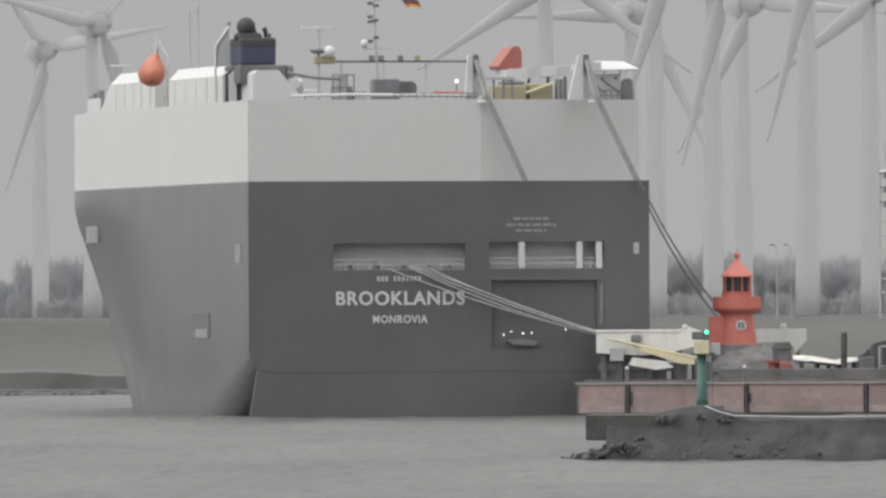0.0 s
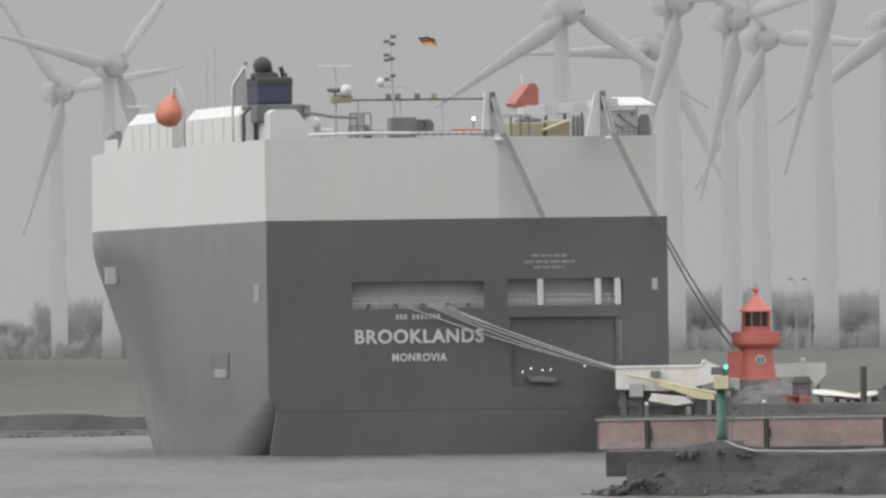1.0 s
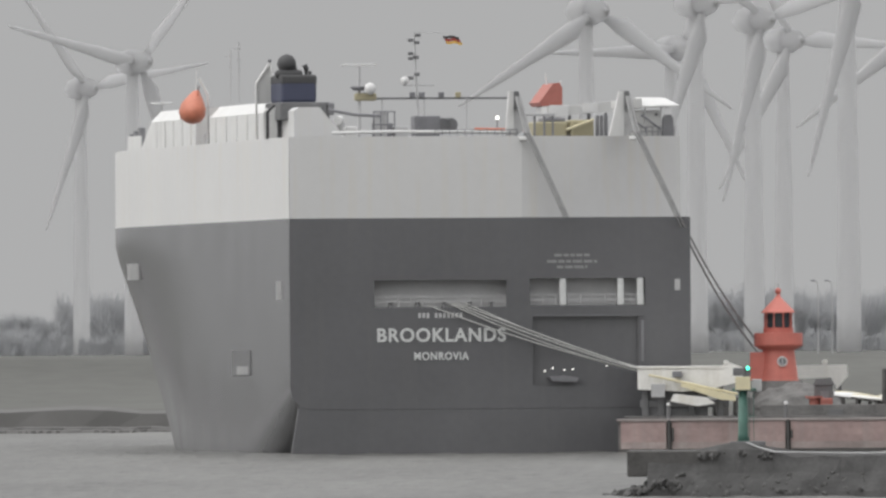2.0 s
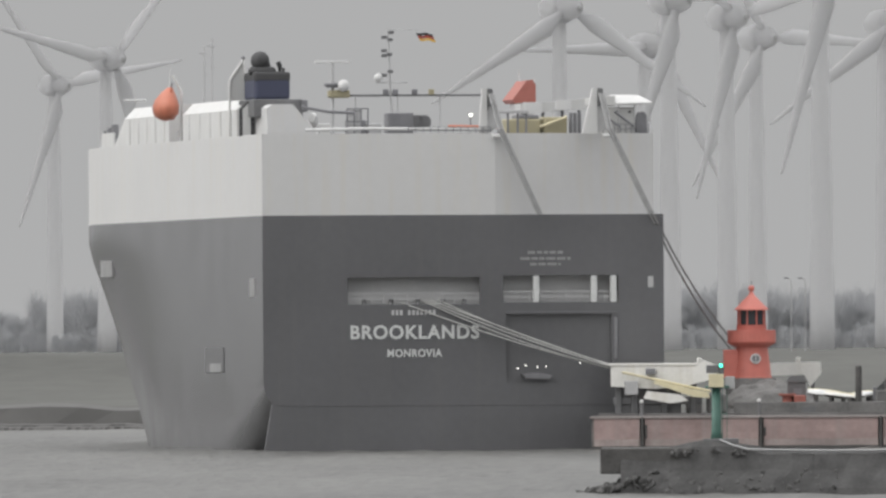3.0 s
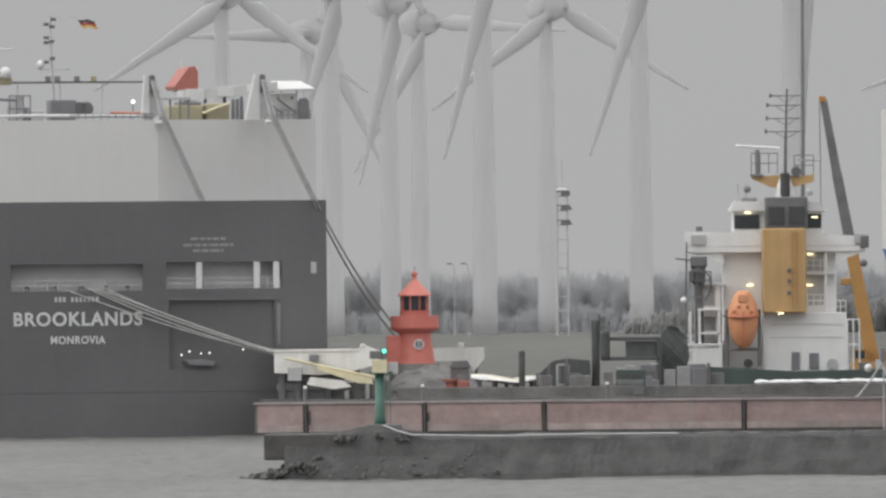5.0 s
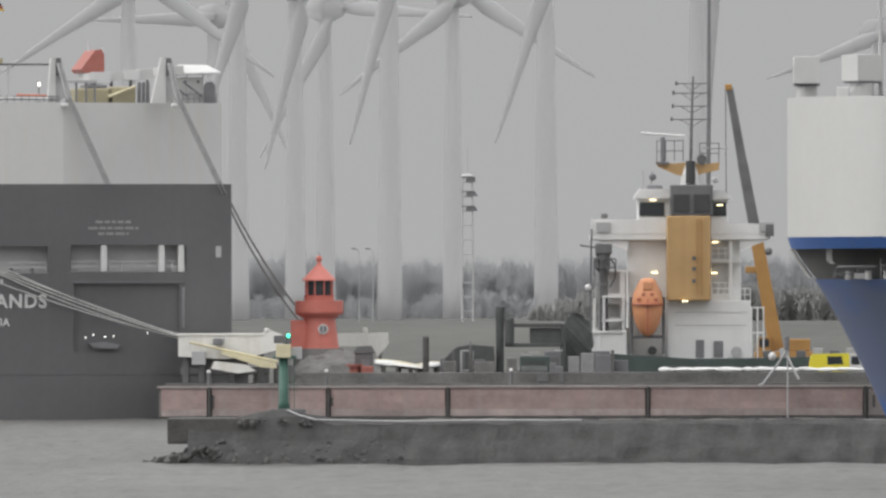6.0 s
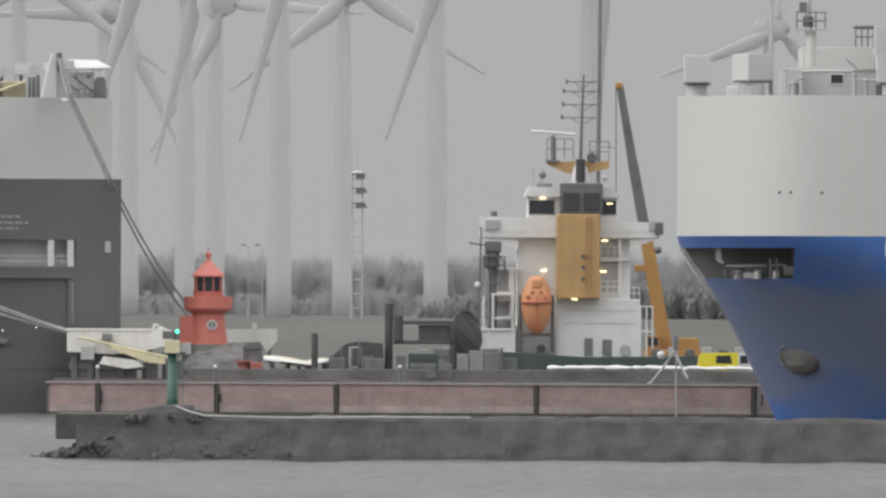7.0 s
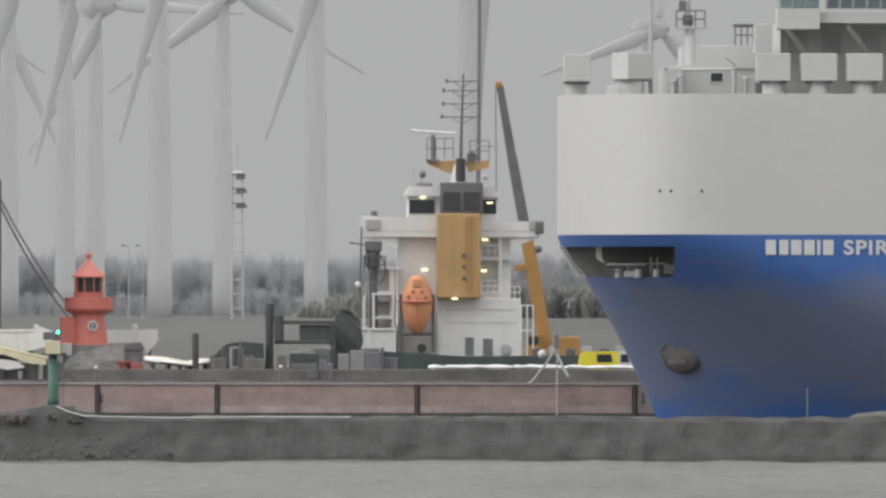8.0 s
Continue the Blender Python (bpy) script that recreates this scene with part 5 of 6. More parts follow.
for x, w, z in ((2.0, 1.2, 3.1), (15.3, 0.9, 3.35), (16.8, 0.4, 3.3)):
    single("wall_plate", box(-w / 2, w / 2, -0.06, 0.04, -0.35, 0.3, 0.02), DARK_STEEL, pose(x, 1350.95, z), "dark steel plate on the parapet", "plate", "plates on the parapet")

# white sacks along the parapet
rng = random.Random(21)
sack = []
for v in range(4):
    bm = ball(0.5, (0, 0, 0), (1.5, 0.8, 0.5), detail=2)
    for w in bm.verts:
        w.co += 0.09 * Vector((noise.noise(w.co * 2.5 + Vector((v * 9, 0, 0))), noise.noise(w.co * 2.5 + Vector((0, v * 9, 0))), noise.noise(w.co * 3)))
    me = bpy.data.meshes.new("white_sack")
    bm.to_mesh(me)
    bm.free()
    me.materials.append(SNOW_SACK)
    sack.append(me)
x, k = 25.2, 0
while x < 41.4:
    long = rng.uniform(0.7, 2.1)
    s = new("white_sack", sack[k % 4])
    s.matrix_world = pose(x, 1351.5 + rng.uniform(-0.1, 0.1), 3.75 + 0.18, rng.uniform(-6, 6), rng.uniform(-3, 3), rng.uniform(-5, 5)) @ Matrix.Diagonal((long, 0.95, rng.uniform(0.65, 0.95), 1))
    tagged(s, "crumpled white sack lying on the parapet", "sack", "sacks along the parapet")
    x += 0.66 * long
    k += 1
    x += rng.uniform(0.5, 0.95)

# thin flag-less pole with a bent arm in front of the wall
PO = thing("gauge_pole", pose(34.7, 1344.3, -0.4), "thin pale pole with bent arms before the wall", "pole")
part("pole", tube([(0, 0, 0), (0, 0, 6.8)], 0.07, 8), PALE_GREY, PO)
part("arm", tube([(0, 0, 6.0), (-0.9, 0, 4.6), (-2.0, 0, 3.2), (-2.3, 0, 3.1)], 0.09, 8), PALE_GREY, PO)
part("arm", tube([(0, 0, 5.4), (0.6, 0, 4.1), (0.9, 0, 3.6)], 0.1, 8), DECK_WHITE, PO)
part("float", ball(0.34, (-1.2, 0, 5.4)), DECK_WHITE, PO, smooth=True)
part("head", box(-0.25, 0.15, -0.2, 0.2, 5.9, 7.0, 0.05), MID_GREY, PO)


def van():
    v = thing("van", pose(39.9, 1380, 2.9), "bright yellow van with a white cab parked on the pier", "van")
    part("body", prism([(-2.5, 0.35), (-2.55, 1.2), (-2.4, 2.0), (-2.2, 2.2), (0.75, 2.25), (0.75, 0.35)], -0.95, 0.95), VAN_YELLOW, v)
    part("cab", prism([(0.755, 0.35), (0.755, 2.25), (1.3, 2.3), (1.7, 2.15), (2.2, 1.45), (2.6, 1.25), (2.65, 0.4)], -0.94, 0.94), DECK_WHITE, v, "white cab and bonnet")
    for x0, x1 in ((-1.05, 0.25), (0.9, 1.6)):
        part("window", prism([(x0, 1.35), (x0, 2.0), (x1 - 0.15, 2.0), (x1, 1.35)], -0.97, -0.94), GLASS_DARK, v)
    part("windscreen", prism([(1.55, 2.1), (1.62, 2.12), (2.08, 1.45), (2.02, 1.42)], -0.8, 0.8), GLASS_DARK, v)
    part("bumper", box(2.45, 2.62, -0.9, 0.9, 0.3, 0.55, 0.04), DARK_STEEL, v)
    for x in (-1.5, 1.6):
        for y in (-0.9, 0.75):
            w = part("wheel", lathe([(0.33, 0), (0.33, 0.2)], 18), BLACK, v)
            w.matrix_local = pose(x, y + 0.17, 0.33, 90, 0, 0)
            part("rim", lathe([(0.2, 0.19), (0.2, 0.22)], 14), PALE_GREY, w)
van()

# lattice light mast and street lamps on the dike
LM = thing("light_mast", pose(13.4, 1940, 7.45), "grey lattice mast with three floodlight crossarms", "light mast")
for x in (-0.62, 0.62):
    for y in (-0.6, 0.6):
        part("leg", tube([(x, y, 0), (x * 0.9, y * 0.9, 16.6)], 0.11, 6), PALE_GREY, LM)
for k in range(10):
    z = 1.2 + k * 1.65
    part("rung", tube([(-0.6, -0.6, z), (0.6, -0.6, z)], 0.09, 6), PALE_GREY, LM)
for k, z in enumerate((16.0, 14.4, 12.7)):
    part("lamp_bracket", box(-0.7, 0.9, -0.9, 0.5, z + 0.5, z + 0.65, 0.03), MID_GREY, LM)
    part("floodlight", prism([(-0.2, z), (-0.1, z + 0.6), (0.9, z + 0.55), (1.2 if k else 0.9, z + 0.05)], -0.8, 0.3), MID_GREY, LM)
part("head_plate", lathe([(0.7, 16.6), (0.8, 16.75), (0.3, 17.0)], 12), PALE_GREY, LM)
part("rod", tube([(0, 0, 17), (0, 0, 20.1)], 0.06, 6), PALE_GREY, LM)
for x in (0.95, 2.55):
    st = thing("street_lamp", pose(x, 1945, 7.4), "thin grey street lamp with a hooked head", "street lamp", "lamps on the dike")
    part("pole", tube([(0, 0, 0), (0, 0, 7.9), (-0.1, 0, 8.4), (-0.5, 0, 8.5)], 0.08, 6), PALE_GREY, st)
    part("head", box(-0.85, -0.3, -0.12, 0.12, 8.42, 8.58, 0.03), MID_GREY, st)


# ---- the coaster behind the pier ----
CO = thing("coaster", pose(20, 1420, 0), "small green-hulled cargo ship with white superstructure and ochre funnel", "ship")
part("green_hull", prism([(-3.0, -0.5), (-3.6, 5.0), (2.0, 5.05), (9.0, 4.6), (19.0, 4.75), (24, 5.0), (23, -0.5)], -4, 9), GREEN_HULL, CO, "dark green hull")
part("bulwark_box", box(-3.8, 1.7, -4.4, -4.05, 3.4, 5.3, 0.08), MID_GREY, CO)
for k in range(4):
    part("freeing_port", box(-3.3 + 1.25 * k, -2.6 + 1.25 * k, -4.46, -4.41, 4.2, 4.7), DARK_STEEL, CO)
part("lower_house", box(6.5, 13.55, -2, 8, 4.6, 9.5, 0.06), COASTER_WHITE, CO, "white lower deckhouse")
part("mid_house", box(3.27, 12.75, 0, 8, 4.6, 15.6, 0.06), COASTER_WHITE, CO, "white middle deckhouse")
part("left_house", box(0.3, 3.2, -1.2, 7, 4.6, 7.0, 0.05), COASTER_WHITE, CO)
part("stair_tower", pierced(1.1, 3.0, 6.95, 12.1, [(1.4, 2.55, 10.1, 11.9), (1.4, 2.55, 8.1, 9.65), (1.4, 2.55, 7.05, 7.75)], -1.3, 0.12), COASTER_WHITE, CO, "white stair tower with open landings")
part("stair_back", box(1.2, 3.1, -0.3, -0.1, 7.05, 12.0), PALE_GREY, CO)
for z in (7.05, 9.2, 11.9):
    part("landing", box(0.3 if z < 9 else 1.2, 3.5, -1.5, -0.1, z, z + 0.16, 0.02), COASTER_WHITE, CO)
for x in (0.35, 1.0, 3.4):
    part("stair_post", box(x - 0.1, x + 0.1, -1.5, -1.32, 4.6, 9.3), COASTER_WHITE, CO)
part("deck_screen", box(0.25, 3.0, -2.9, -2.8, 4.75, 6.85, 0.02), COASTER_WHITE, CO, "white steel deck screen with a framed edge")
for x in (0.25, 0.85, 2.95):
    part("screen_post", box(x - 0.12, x + 0.12, -3.05, -2.92, 4.75, 6.9, 0.02), COASTER_WHITE, CO)
part("screen_rail", box(0.1, 3.1, -3.08, -2.92, 6.8, 7.0, 0.02), COASTER_WHITE, CO)
for z in (7.75, 9.75):
    part("front_landing", box(1.05, 3.0, -2.95, -1.32, z, z + 0.18, 0.02), COASTER_WHITE, CO)
for x in (1.2, 2.85):
    part("front_post", box(x - 0.1, x + 0.1, -2.95, -2.8, 6.9, 9.8, 0.02), COASTER_WHITE, CO)
part("side_post", tube([(0.42, -2.85, 5.0), (0.42, -2.85, 9.7)], 0.1, 8), COASTER_WHITE, CO)
part("low_bulwark", box(0.3, 3.2, -1.5, -1.4, 4.7, 6.95, 0.03), COASTER_WHITE, CO)
part("bridge_deck", box(0.1, 15.2, -1.0, 4, 14.6, 15.1, 0.05), COASTER_WHITE, CO)
part("wing_front", prism([(0.1, 15.1), (0.1, 16.4), (3.5, 16.3), (6.4, 16.2), (6.4, 15.1)], -1.02, -0.9), COASTER_WHITE, CO)
part("wing_front", prism([(10.3, 15.1), (10.3, 16.1), (15.2, 15.9), (15.2, 15.1)], -1.02, -0.9), COASTER_WHITE, CO)
part("wing_bracket", prism([(0.3, 14.6), (3.3, 14.6), (3.3, 13.7)], -0.8, -0.5), COASTER_WHITE, CO)
part("wing_bracket", prism([(12.7, 14.6), (15.1, 14.6), (12.7, 13.7)], -0.8, -0.5), COASTER_WHITE, CO)
for x in (0.2, 13.9):
    part("wing_locker", box(x + 0.4, x + 1.6, -1.2, -1.03, 15.25, 16.1, 0.05), PALE_GREY, CO)
part("wing_lamp", box(14.8, 15.5, -1.4, -0.6, 14.9, 15.9, 0.06), DARK_STEEL, CO)
part("wing_horn", lathe([(0.3, 16.4), (0.25, 16.8)], 12, centre=(1.3, 0, 0)), DARK_STEEL, CO)
part("wheelhouse", box(4.1, 11.7, 0.5, 6, 15.1, 18.3, 0.08), COASTER_WHITE, CO, "white wheelhouse with dark windows")
part("wheelhouse_roof", prism([(3.8, 18.1), (4.3, 18.9), (11.3, 18.8), (12.1, 18.0)], -0.1, 6.3), COASTER_WHITE, CO)
for x0, x1 in ((4.25, 6.35), (10.3, 11.55)):
    part("bridge_window", box(x0, x1, 0.36, 0.5, 16.6, 17.75, 0.03), GLASS_DARK, CO, "dark bridge window")
part("roof_box", box(4.9, 6.2, 1, 3, 18.7, 19.2, 0.08), MID_GREY, CO)
CF = part("funnel", box(6.5, 10.15, -3.4, 0.3, 9.5, 16.6, 0.12), FUNNEL_OCHRE, CO, "ochre funnel with dark louvred top")
part("funnel_top", box(6.8, 10.35, -3.3, 0.3, 16.6, 19.2, 0.1), DARK_STEEL, CF)
for x in (7.05, 8.75):
    part("louvre", box(x, x + 1.35, -3.4, -3.28, 16.9, 18.4, 0.04), BLACK, CF)
part("funnel_ladder", rail(9.0, 9.4, -3.55, 10.0, 6.2, 2, 0.03), CRANE_OCHRE, CF)
for z in (11.0, 12.0, 12.9):
    part("bracket", box(8.6, 8.9, -3.5, -3.38, z, z + 0.3), DARK_STEEL, CF)
CM = part("mast", tube([(8.5, -1, 19), (8.6, -1, 24), (8.75, -1, 28.3)], 0.16, 10, r_end=0.08), DARK_STEEL, CO)
part("mast_stand", lathe([(0.85, 19.2), (0.8, 20.1), (0.55, 21.0)], 14, centre=(8.5, -1, 0)), COASTER_WHITE, CM)
part("exhaust", tube([(8.5, -1.9, 19.3), (8.5, -1.9, 21.2)], 0.4, 12), BLACK, CM)
for outline in ([(8.5, 19.9), (7.3, 20.05), (5.75, 20.75), (5.6, 21.2), (7.0, 21.0), (8.5, 21.1)], [(8.5, 19.9), (9.6, 20.15), (10.9, 20.45), (10.95, 21.1), (9.8, 20.95), (8.5, 21.1)]):
    part("radar_arm", prism(outline, -1.4, -0.9), FUNNEL_OCHRE, CM, "ochre radar platform arm")
part("horn", tube([(9.45, -1.6, 21.3), (9.45, -0.6, 21.4)], 0.42, 14), DARK_STEEL, CM)
part("platform_rail", rail(5.7, 7.9, -1.3, 21.2, 1.7, 4, 0.04), MID_GREY, CM)
part("platform_rail", rail(9.3, 10.9, -1.3, 21.0, 1.7, 3, 0.04), MID_GREY, CM)
part("platform_floor", box(5.6, 6.7, -1.8, -0.6, 20.95, 21.15), MID_GREY, CM)
part("scanner_stand", tube([(6.2, -1.2, 21.1), (6.2, -1.2, 23.2)], 0.2, 10), MID_GREY, CM)
part("scanner", tube([(4.4, -1.2, 23.55), (8.1, -1.2, 23.3)], 0.13, 6), COASTER_WHITE, CM)
part("scanner", tube([(9.6, -1.2, 22.3), (11.7, -1.2, 22.25)], 0.08, 6), PALE_GREY, CM)
for z, w in ((27.7, 1.3), (26.9, 1.55), (25.8, 1.6), (24.7, 1.7)):
    part("yard", tube([(8.65 - w, -1, z), (8.65 + w * 0.95, -1, z)], 0.055, 6), DARK_STEEL, CM)
    part("yard_lamp", box(8.65 - w - 0.1, 8.65 - w + 0.1, -1.1, -0.9, z - 0.15, z + 0.2), DARK_STEEL, CM)
    part("yard_brace", tube([(8.65 - w * 0.6, -1, z), (8.65, -1, z - 0.6), (8.65 + w * 0.6, -1, z)], 0.035, 5), DARK_STEEL, CM)
part("tall_aerial", tube([(10.05, 1, 18.8), (10.15, 1, 36)], 0.2, 10, r_end=0.13), MID_GREY, CO, "tall thin grey aerial pole")
for x in (4.6, 5.3):
    part("roof_aerial", tube([(x, 2, 18.8), (x, 2, 20.4)], 0.07, 6), PALE_GREY, CO)
part("roof_dome", ball(0.32, (5.4, 2, 19.9)), MID_GREY, CO, smooth=True)
part("roof_dome", ball(0.32, (10.6, 2, 19.6)), PALE_GREY, CO, smooth=True)
# cargo crane column at the ship's side
CC = part("crane_column", lathe([(0.5, 4.8), (0.42, 6.0), (0.4, 12.0), (0.62, 12.1), (0.62, 13.4), (0.4, 14.0)], 16, centre=(1.15, -2.2, 0)), DARK_STEEL, CO, "dark steel crane column")
for z in (7.2, 9.0, 10.8):
    part("column_collar", lathe([(0.5, z), (0.5, z + 0.18)], 16, centre=(1.15, -2.2, 0)), MID_GREY, CC)
part("slewing_motor", box(0.35, 0.75, -2.9, -2.2, 12.2, 13.1, 0.08), DARK_STEEL, CC)
part("hose_loop", tube([(1.6, -2.7, 13.2), (2.1, -2.7, 12.6), (2.15, -2.7, 11.4), (1.7, -2.7, 10.6)], 0.07, 8), DARK_STEEL, CC)
part("side_ladder", rail(0.5, 0.8, -2.75, 5.2, 6.6, 2, 0.035), PALE_GREY, CC)
part("crane_head", box(0.5, 1.9, -2.9, -1.5, 13.4, 14.3, 0.1), DARK_STEEL, CC)
part("crane_rail", rail(0.4, 2.2, -2.9, 11.6, 1.4, 4, 0.05), DARK_STEEL, CC)
part("crane_arm", tube([(-0.8, -2.2, 14.15), (1.0, -2.2, 13.9)], 0.08, 6), DARK_STEEL, CC)
part("search_lamp", ball(0.3, (-0.1, -2.4, 10.6)), COASTER_WHITE, CC, smooth=True)
part("aft_pole", tube([(0.0, -2, 6), (0.2, -2, 15.5)], 0.09, 6), MID_GREY, CC)
# windows, doors, rails and lamps
for x in (5.3,):
    pp = part("pipe_mouth", lathe([(0.38, 0), (0.38, 0.12), (0.24, 0.14)], 14), MID_GREY, CO)
    pp.matrix_local = pose(x, -2.05 if x > 6 else -0.05, 5.3, 90, 0, 0)
for z in (7.4, 8.5):
    part("weld_line", box(7.2, 13.2, -2.04, -2.0, z, z + 0.05), PALE_GREY, CO)
# grey plates on the flush wall imitate the shade of balcony recesses
for x0, x1, z0, z1 in ((10.3, 11.7, 10.1, 12.6), (10.3, 11.7, 13.0, 14.5)):
    part("balcony_shade_plate", box(x0, x1, -0.05, 0.0, z0, z1), PALE_GREY, CO, "grey plate imitating balcony shade")
    part("balcony_rail", rail(x0, x1 + 0.3, -0.6, z0, 0.9, 4, 0.03), COASTER_WHITE, CO)
for z in (12.7, 14.55):
    part("deck_edge", box(10.2, 12.7, -0.75, -0.02, z, z + 0.12, 0.02), COASTER_WHITE, CO)
part("corner_pillar", box(11.75, 12.0, -0.7, -0.45, 9.5, 14.6, 0.03), COASTER_WHITE, CO)
part("slanted_plate", prism([(6.7, 4.7), (6.9, 6.3), (7.9, 6.4), (7.5, 4.7)], -2.12, -2.02), COASTER_WHITE, CO)
for x0, x1, z0, z1 in ((10.4, 11.2, 4.75, 6.1), (8.9, 9.6, 4.75, 6.2)):
    part("side_door", box(x0, x1, -2.1, -2.02, z0, z1, 0.02), MID_GREY, CO, "grey steel side door")
part("fairlead_ring", lathe([(0.45, 0), (0.45, 0.14), (0.28, 0.16)], 16), PALE_GREY, CO).matrix_local = pose(12.3, -2.04, 5.2, 90, 0, 0)
part("roof_rail", rail(10.3, 13.5, -1.9, 9.5, 1.0, 8, 0.035), COASTER_WHITE, CO)
part("side_rail", rail(13.6, 14.6, -1.9, 4.7, 4.2, 3, 0.06), COASTER_WHITE, CO)
for x, y, z in ((5.4, 0.3, 17.95), (11.0, 0.3, 17.5), (10.6, -0.2, 14.4), (5.5, -0.15, 11.85), (10.5, -0.2, 11.8), (8.0, -3.6, 9.45)):
    part("deck_lamp", box(x - 0.25, x + 0.25, y - 0.12, y, z - 0.05, z + 0.07, 0.03), LAMP_WARM, CO, "lit warm deck lamp")
for k in range(6):
    part("mooring_line_rack", box(14.5 + k * 1.4, 15.3 + k * 1.4, -3.9, -3.4, 4.7, 5.3 + 0.2 * (k % 2), 0.06), PALE_GREY if k % 2 else DARK_STEEL, CO)
# free-fall lifeboat seen end on, nose down
LB = thing("freefall_lifeboat", CO.matrix_world @ pose(4.85, -3.2, 6.6), "orange free-fall lifeboat hanging nose down on its rack", "lifeboat")
bm = lathe([(0.12, -0.1), (0.6, 0.2), (1.0, 0.9), (1.26, 1.9), (1.3, 2.9), (1.16, 3.6), (0.86, 4.2), (0.78, 4.35), (0.6, 4.68), (0.25, 4.8)], 20)
bmesh.ops.scale(bm, vec=(1, 0.8, 1), verts=bm.verts)
part("boat_hull", bm, BRIGHT_ORANGE, LB, smooth=True)
part("keel", prism([(-0.05, 0.1), (0.05, 0.1), (0.06, 3.0), (-0.06, 3.0)], -1.08, -0.7), ORANGE, LB)
part("cupola", box(-0.42, 0.42, -0.95, 0.2, 3.75, 4.55, 0.14), BRIGHT_ORANGE, LB)
part("rubbing_band", lathe([(1.31, 2.5), (1.35, 2.58), (1.31, 2.68)], 20), ORANGE, LB)
for x, z in ((-0.36, 3.3), (0.36, 3.3), (-0.75, 2.9), (0.7, 2.85)):
    part("hatch", box(x - 0.15, x + 0.15, -1.0, -0.6, z, z + 0.25, 0.03), ORANGE, LB)
for x in (-1.35, 1.35):
    part("rack_rail", tube([(x, 0.3, -1.6), (x, 0.5, 3.2)], 0.14, 8), DARK_STEEL, LB)
part("rack_beam", box(-1.4, 1.4, 0.2, 0.6, -0.25, 0.0, 0.04), DARK_STEEL, LB)

# quay and mobile crane beyond the coaster
single("far_quay", box(14, 120, 1458, 1500, -0.8, 3.6, 0.1), CONCRETE, Matrix(), "low grey concrete quay behind the ships", "quay", kind="structure")
CR = thing("mobile_crane", pose(36.9, 1470, 3.6), "ochre mobile crane with a long dark raised boom", "crane")
part("chassis", box(-1.8, 3.4, -1.4, 1.4, 0.8, 1.5, 0.08), CRANE_OCHRE, CR)
part("counterweight", box(0.8, 3.0, -1.3, 1.3, 1.5, 2.6, 0.12), CRANE_OCHRE, CR)
part("cab", prism([(-1.7, 1.5), (-1.6, 2.7), (-0.5, 2.8), (-0.3, 1.5)], -1.4, -0.2), CRANE_OCHRE, CR)
part("cab_window", box(-1.45, -0.6, -1.45, -1.38, 1.9, 2.6), GLASS_DARK, CR)
def boom(name, a, b, w0, w1, mat):
    a, b = Vector(a), Vector(b)
    way = (b - a).normalized()
    side = Vector((way.z, 0, -way.x))
    bm = bmesh.new()
    rings = []
    for p, w in ((a, w0), (b, w1)):
        rings.append([bm.verts.new(p + side * w / 2 * sx + Vector((0, w / 2 * sy, 0))) for sx, sy in ((-1, -1), (1, -1), (1, 1), (-1, 1))])
    bm.faces.new(rings[0]), bm.faces.new(rings[1][::-1])
    for k in range(4):
        bm.faces.new((rings[0][k], rings[1][k], rings[1][(k + 1) % 4], rings[0][(k + 1) % 4]))
    bmesh.ops.recalc_face_normals(bm, faces=bm.faces)
    return part(name, bm, mat, CR)
boom("lower_boom", (0.1, 0, 1.6), (-1.75, 0, 12.0), 1.25, 1.05, CRANE_OCHRE)
boom("upper_boom", (-1.7, 0, 11.7), (-2.85, 0, 18.0), 0.95, 0.85, DARK_STEEL)
boom("boom_tip", (-2.8, 0, 17.7), (-3.95, 0, 24.4), 0.8, 0.6, DARK_STEEL)
part("boom_head", box(-4.35, -3.75, -0.4, 0.4, 24.2, 24.75, 0.1), CRANE_OCHRE, CR)
part("boom_collar", box(-2.6, -1.5, -0.6, 0.6, 8.3, 8.9, 0.08), CRANE_OCHRE, CR)
part("boom_lamp", ball(0.35, (-0.6, -0.5, 10.2)), DARK_STEEL, CR, smooth=True)
part("hoist_cable", tube([(-4.3, 0, 24.2), (-4.25, 0, 14.5)], 0.05, 5), MID_GREY, CR)
for x in (-1.3, 0.3, 2.6):
    for y in (-1.3, 1.0):
        w = part("wheel", lathe([(0.55, 0), (0.55, 0.35)], 18), BLACK, CR)
        w.matrix_local = pose(x, y + 0.3, 0.55, 90, 0, 0)


# ---- details of the blue ship ----
for w, x in zip((0.8, 0.7, 0.8, 0.8, 0.25, 0.8), (0, 1.05, 1.95, 2.95, 3.95, 4.4)):
    part("name_bar", box(x, x + w, -0.04, 0.0, 0, 1.15, 0.0), LETTER, BLUE, "plain white painted bar").location = (15.55, -0.03, 12.75)
part("ship_name", lettering("SPIRIT", 5.1, 1.15), LETTER, BLUE, "white painted ship name").location = (21.55, -0.03, 12.75)
part("stem_bulwark", tube([(0.25, 14.9, 13.45), (0.75, 14.9, 12.6), (1.25, 14.9, 11.85), (1.75, 14.9, 11.2)], 0.17, 8), BLUE_SHIP_WHITE, BLUE, "white stem post")
part("opening_post", prism([(2.8, 13.42), (2.8, 12.5), (3.1, 12.25), (3.55, 12.2), (3.25, 12.5), (3.25, 13.42)], 8.4, 8.7), BLUE_SHIP_WHITE, BLUE)
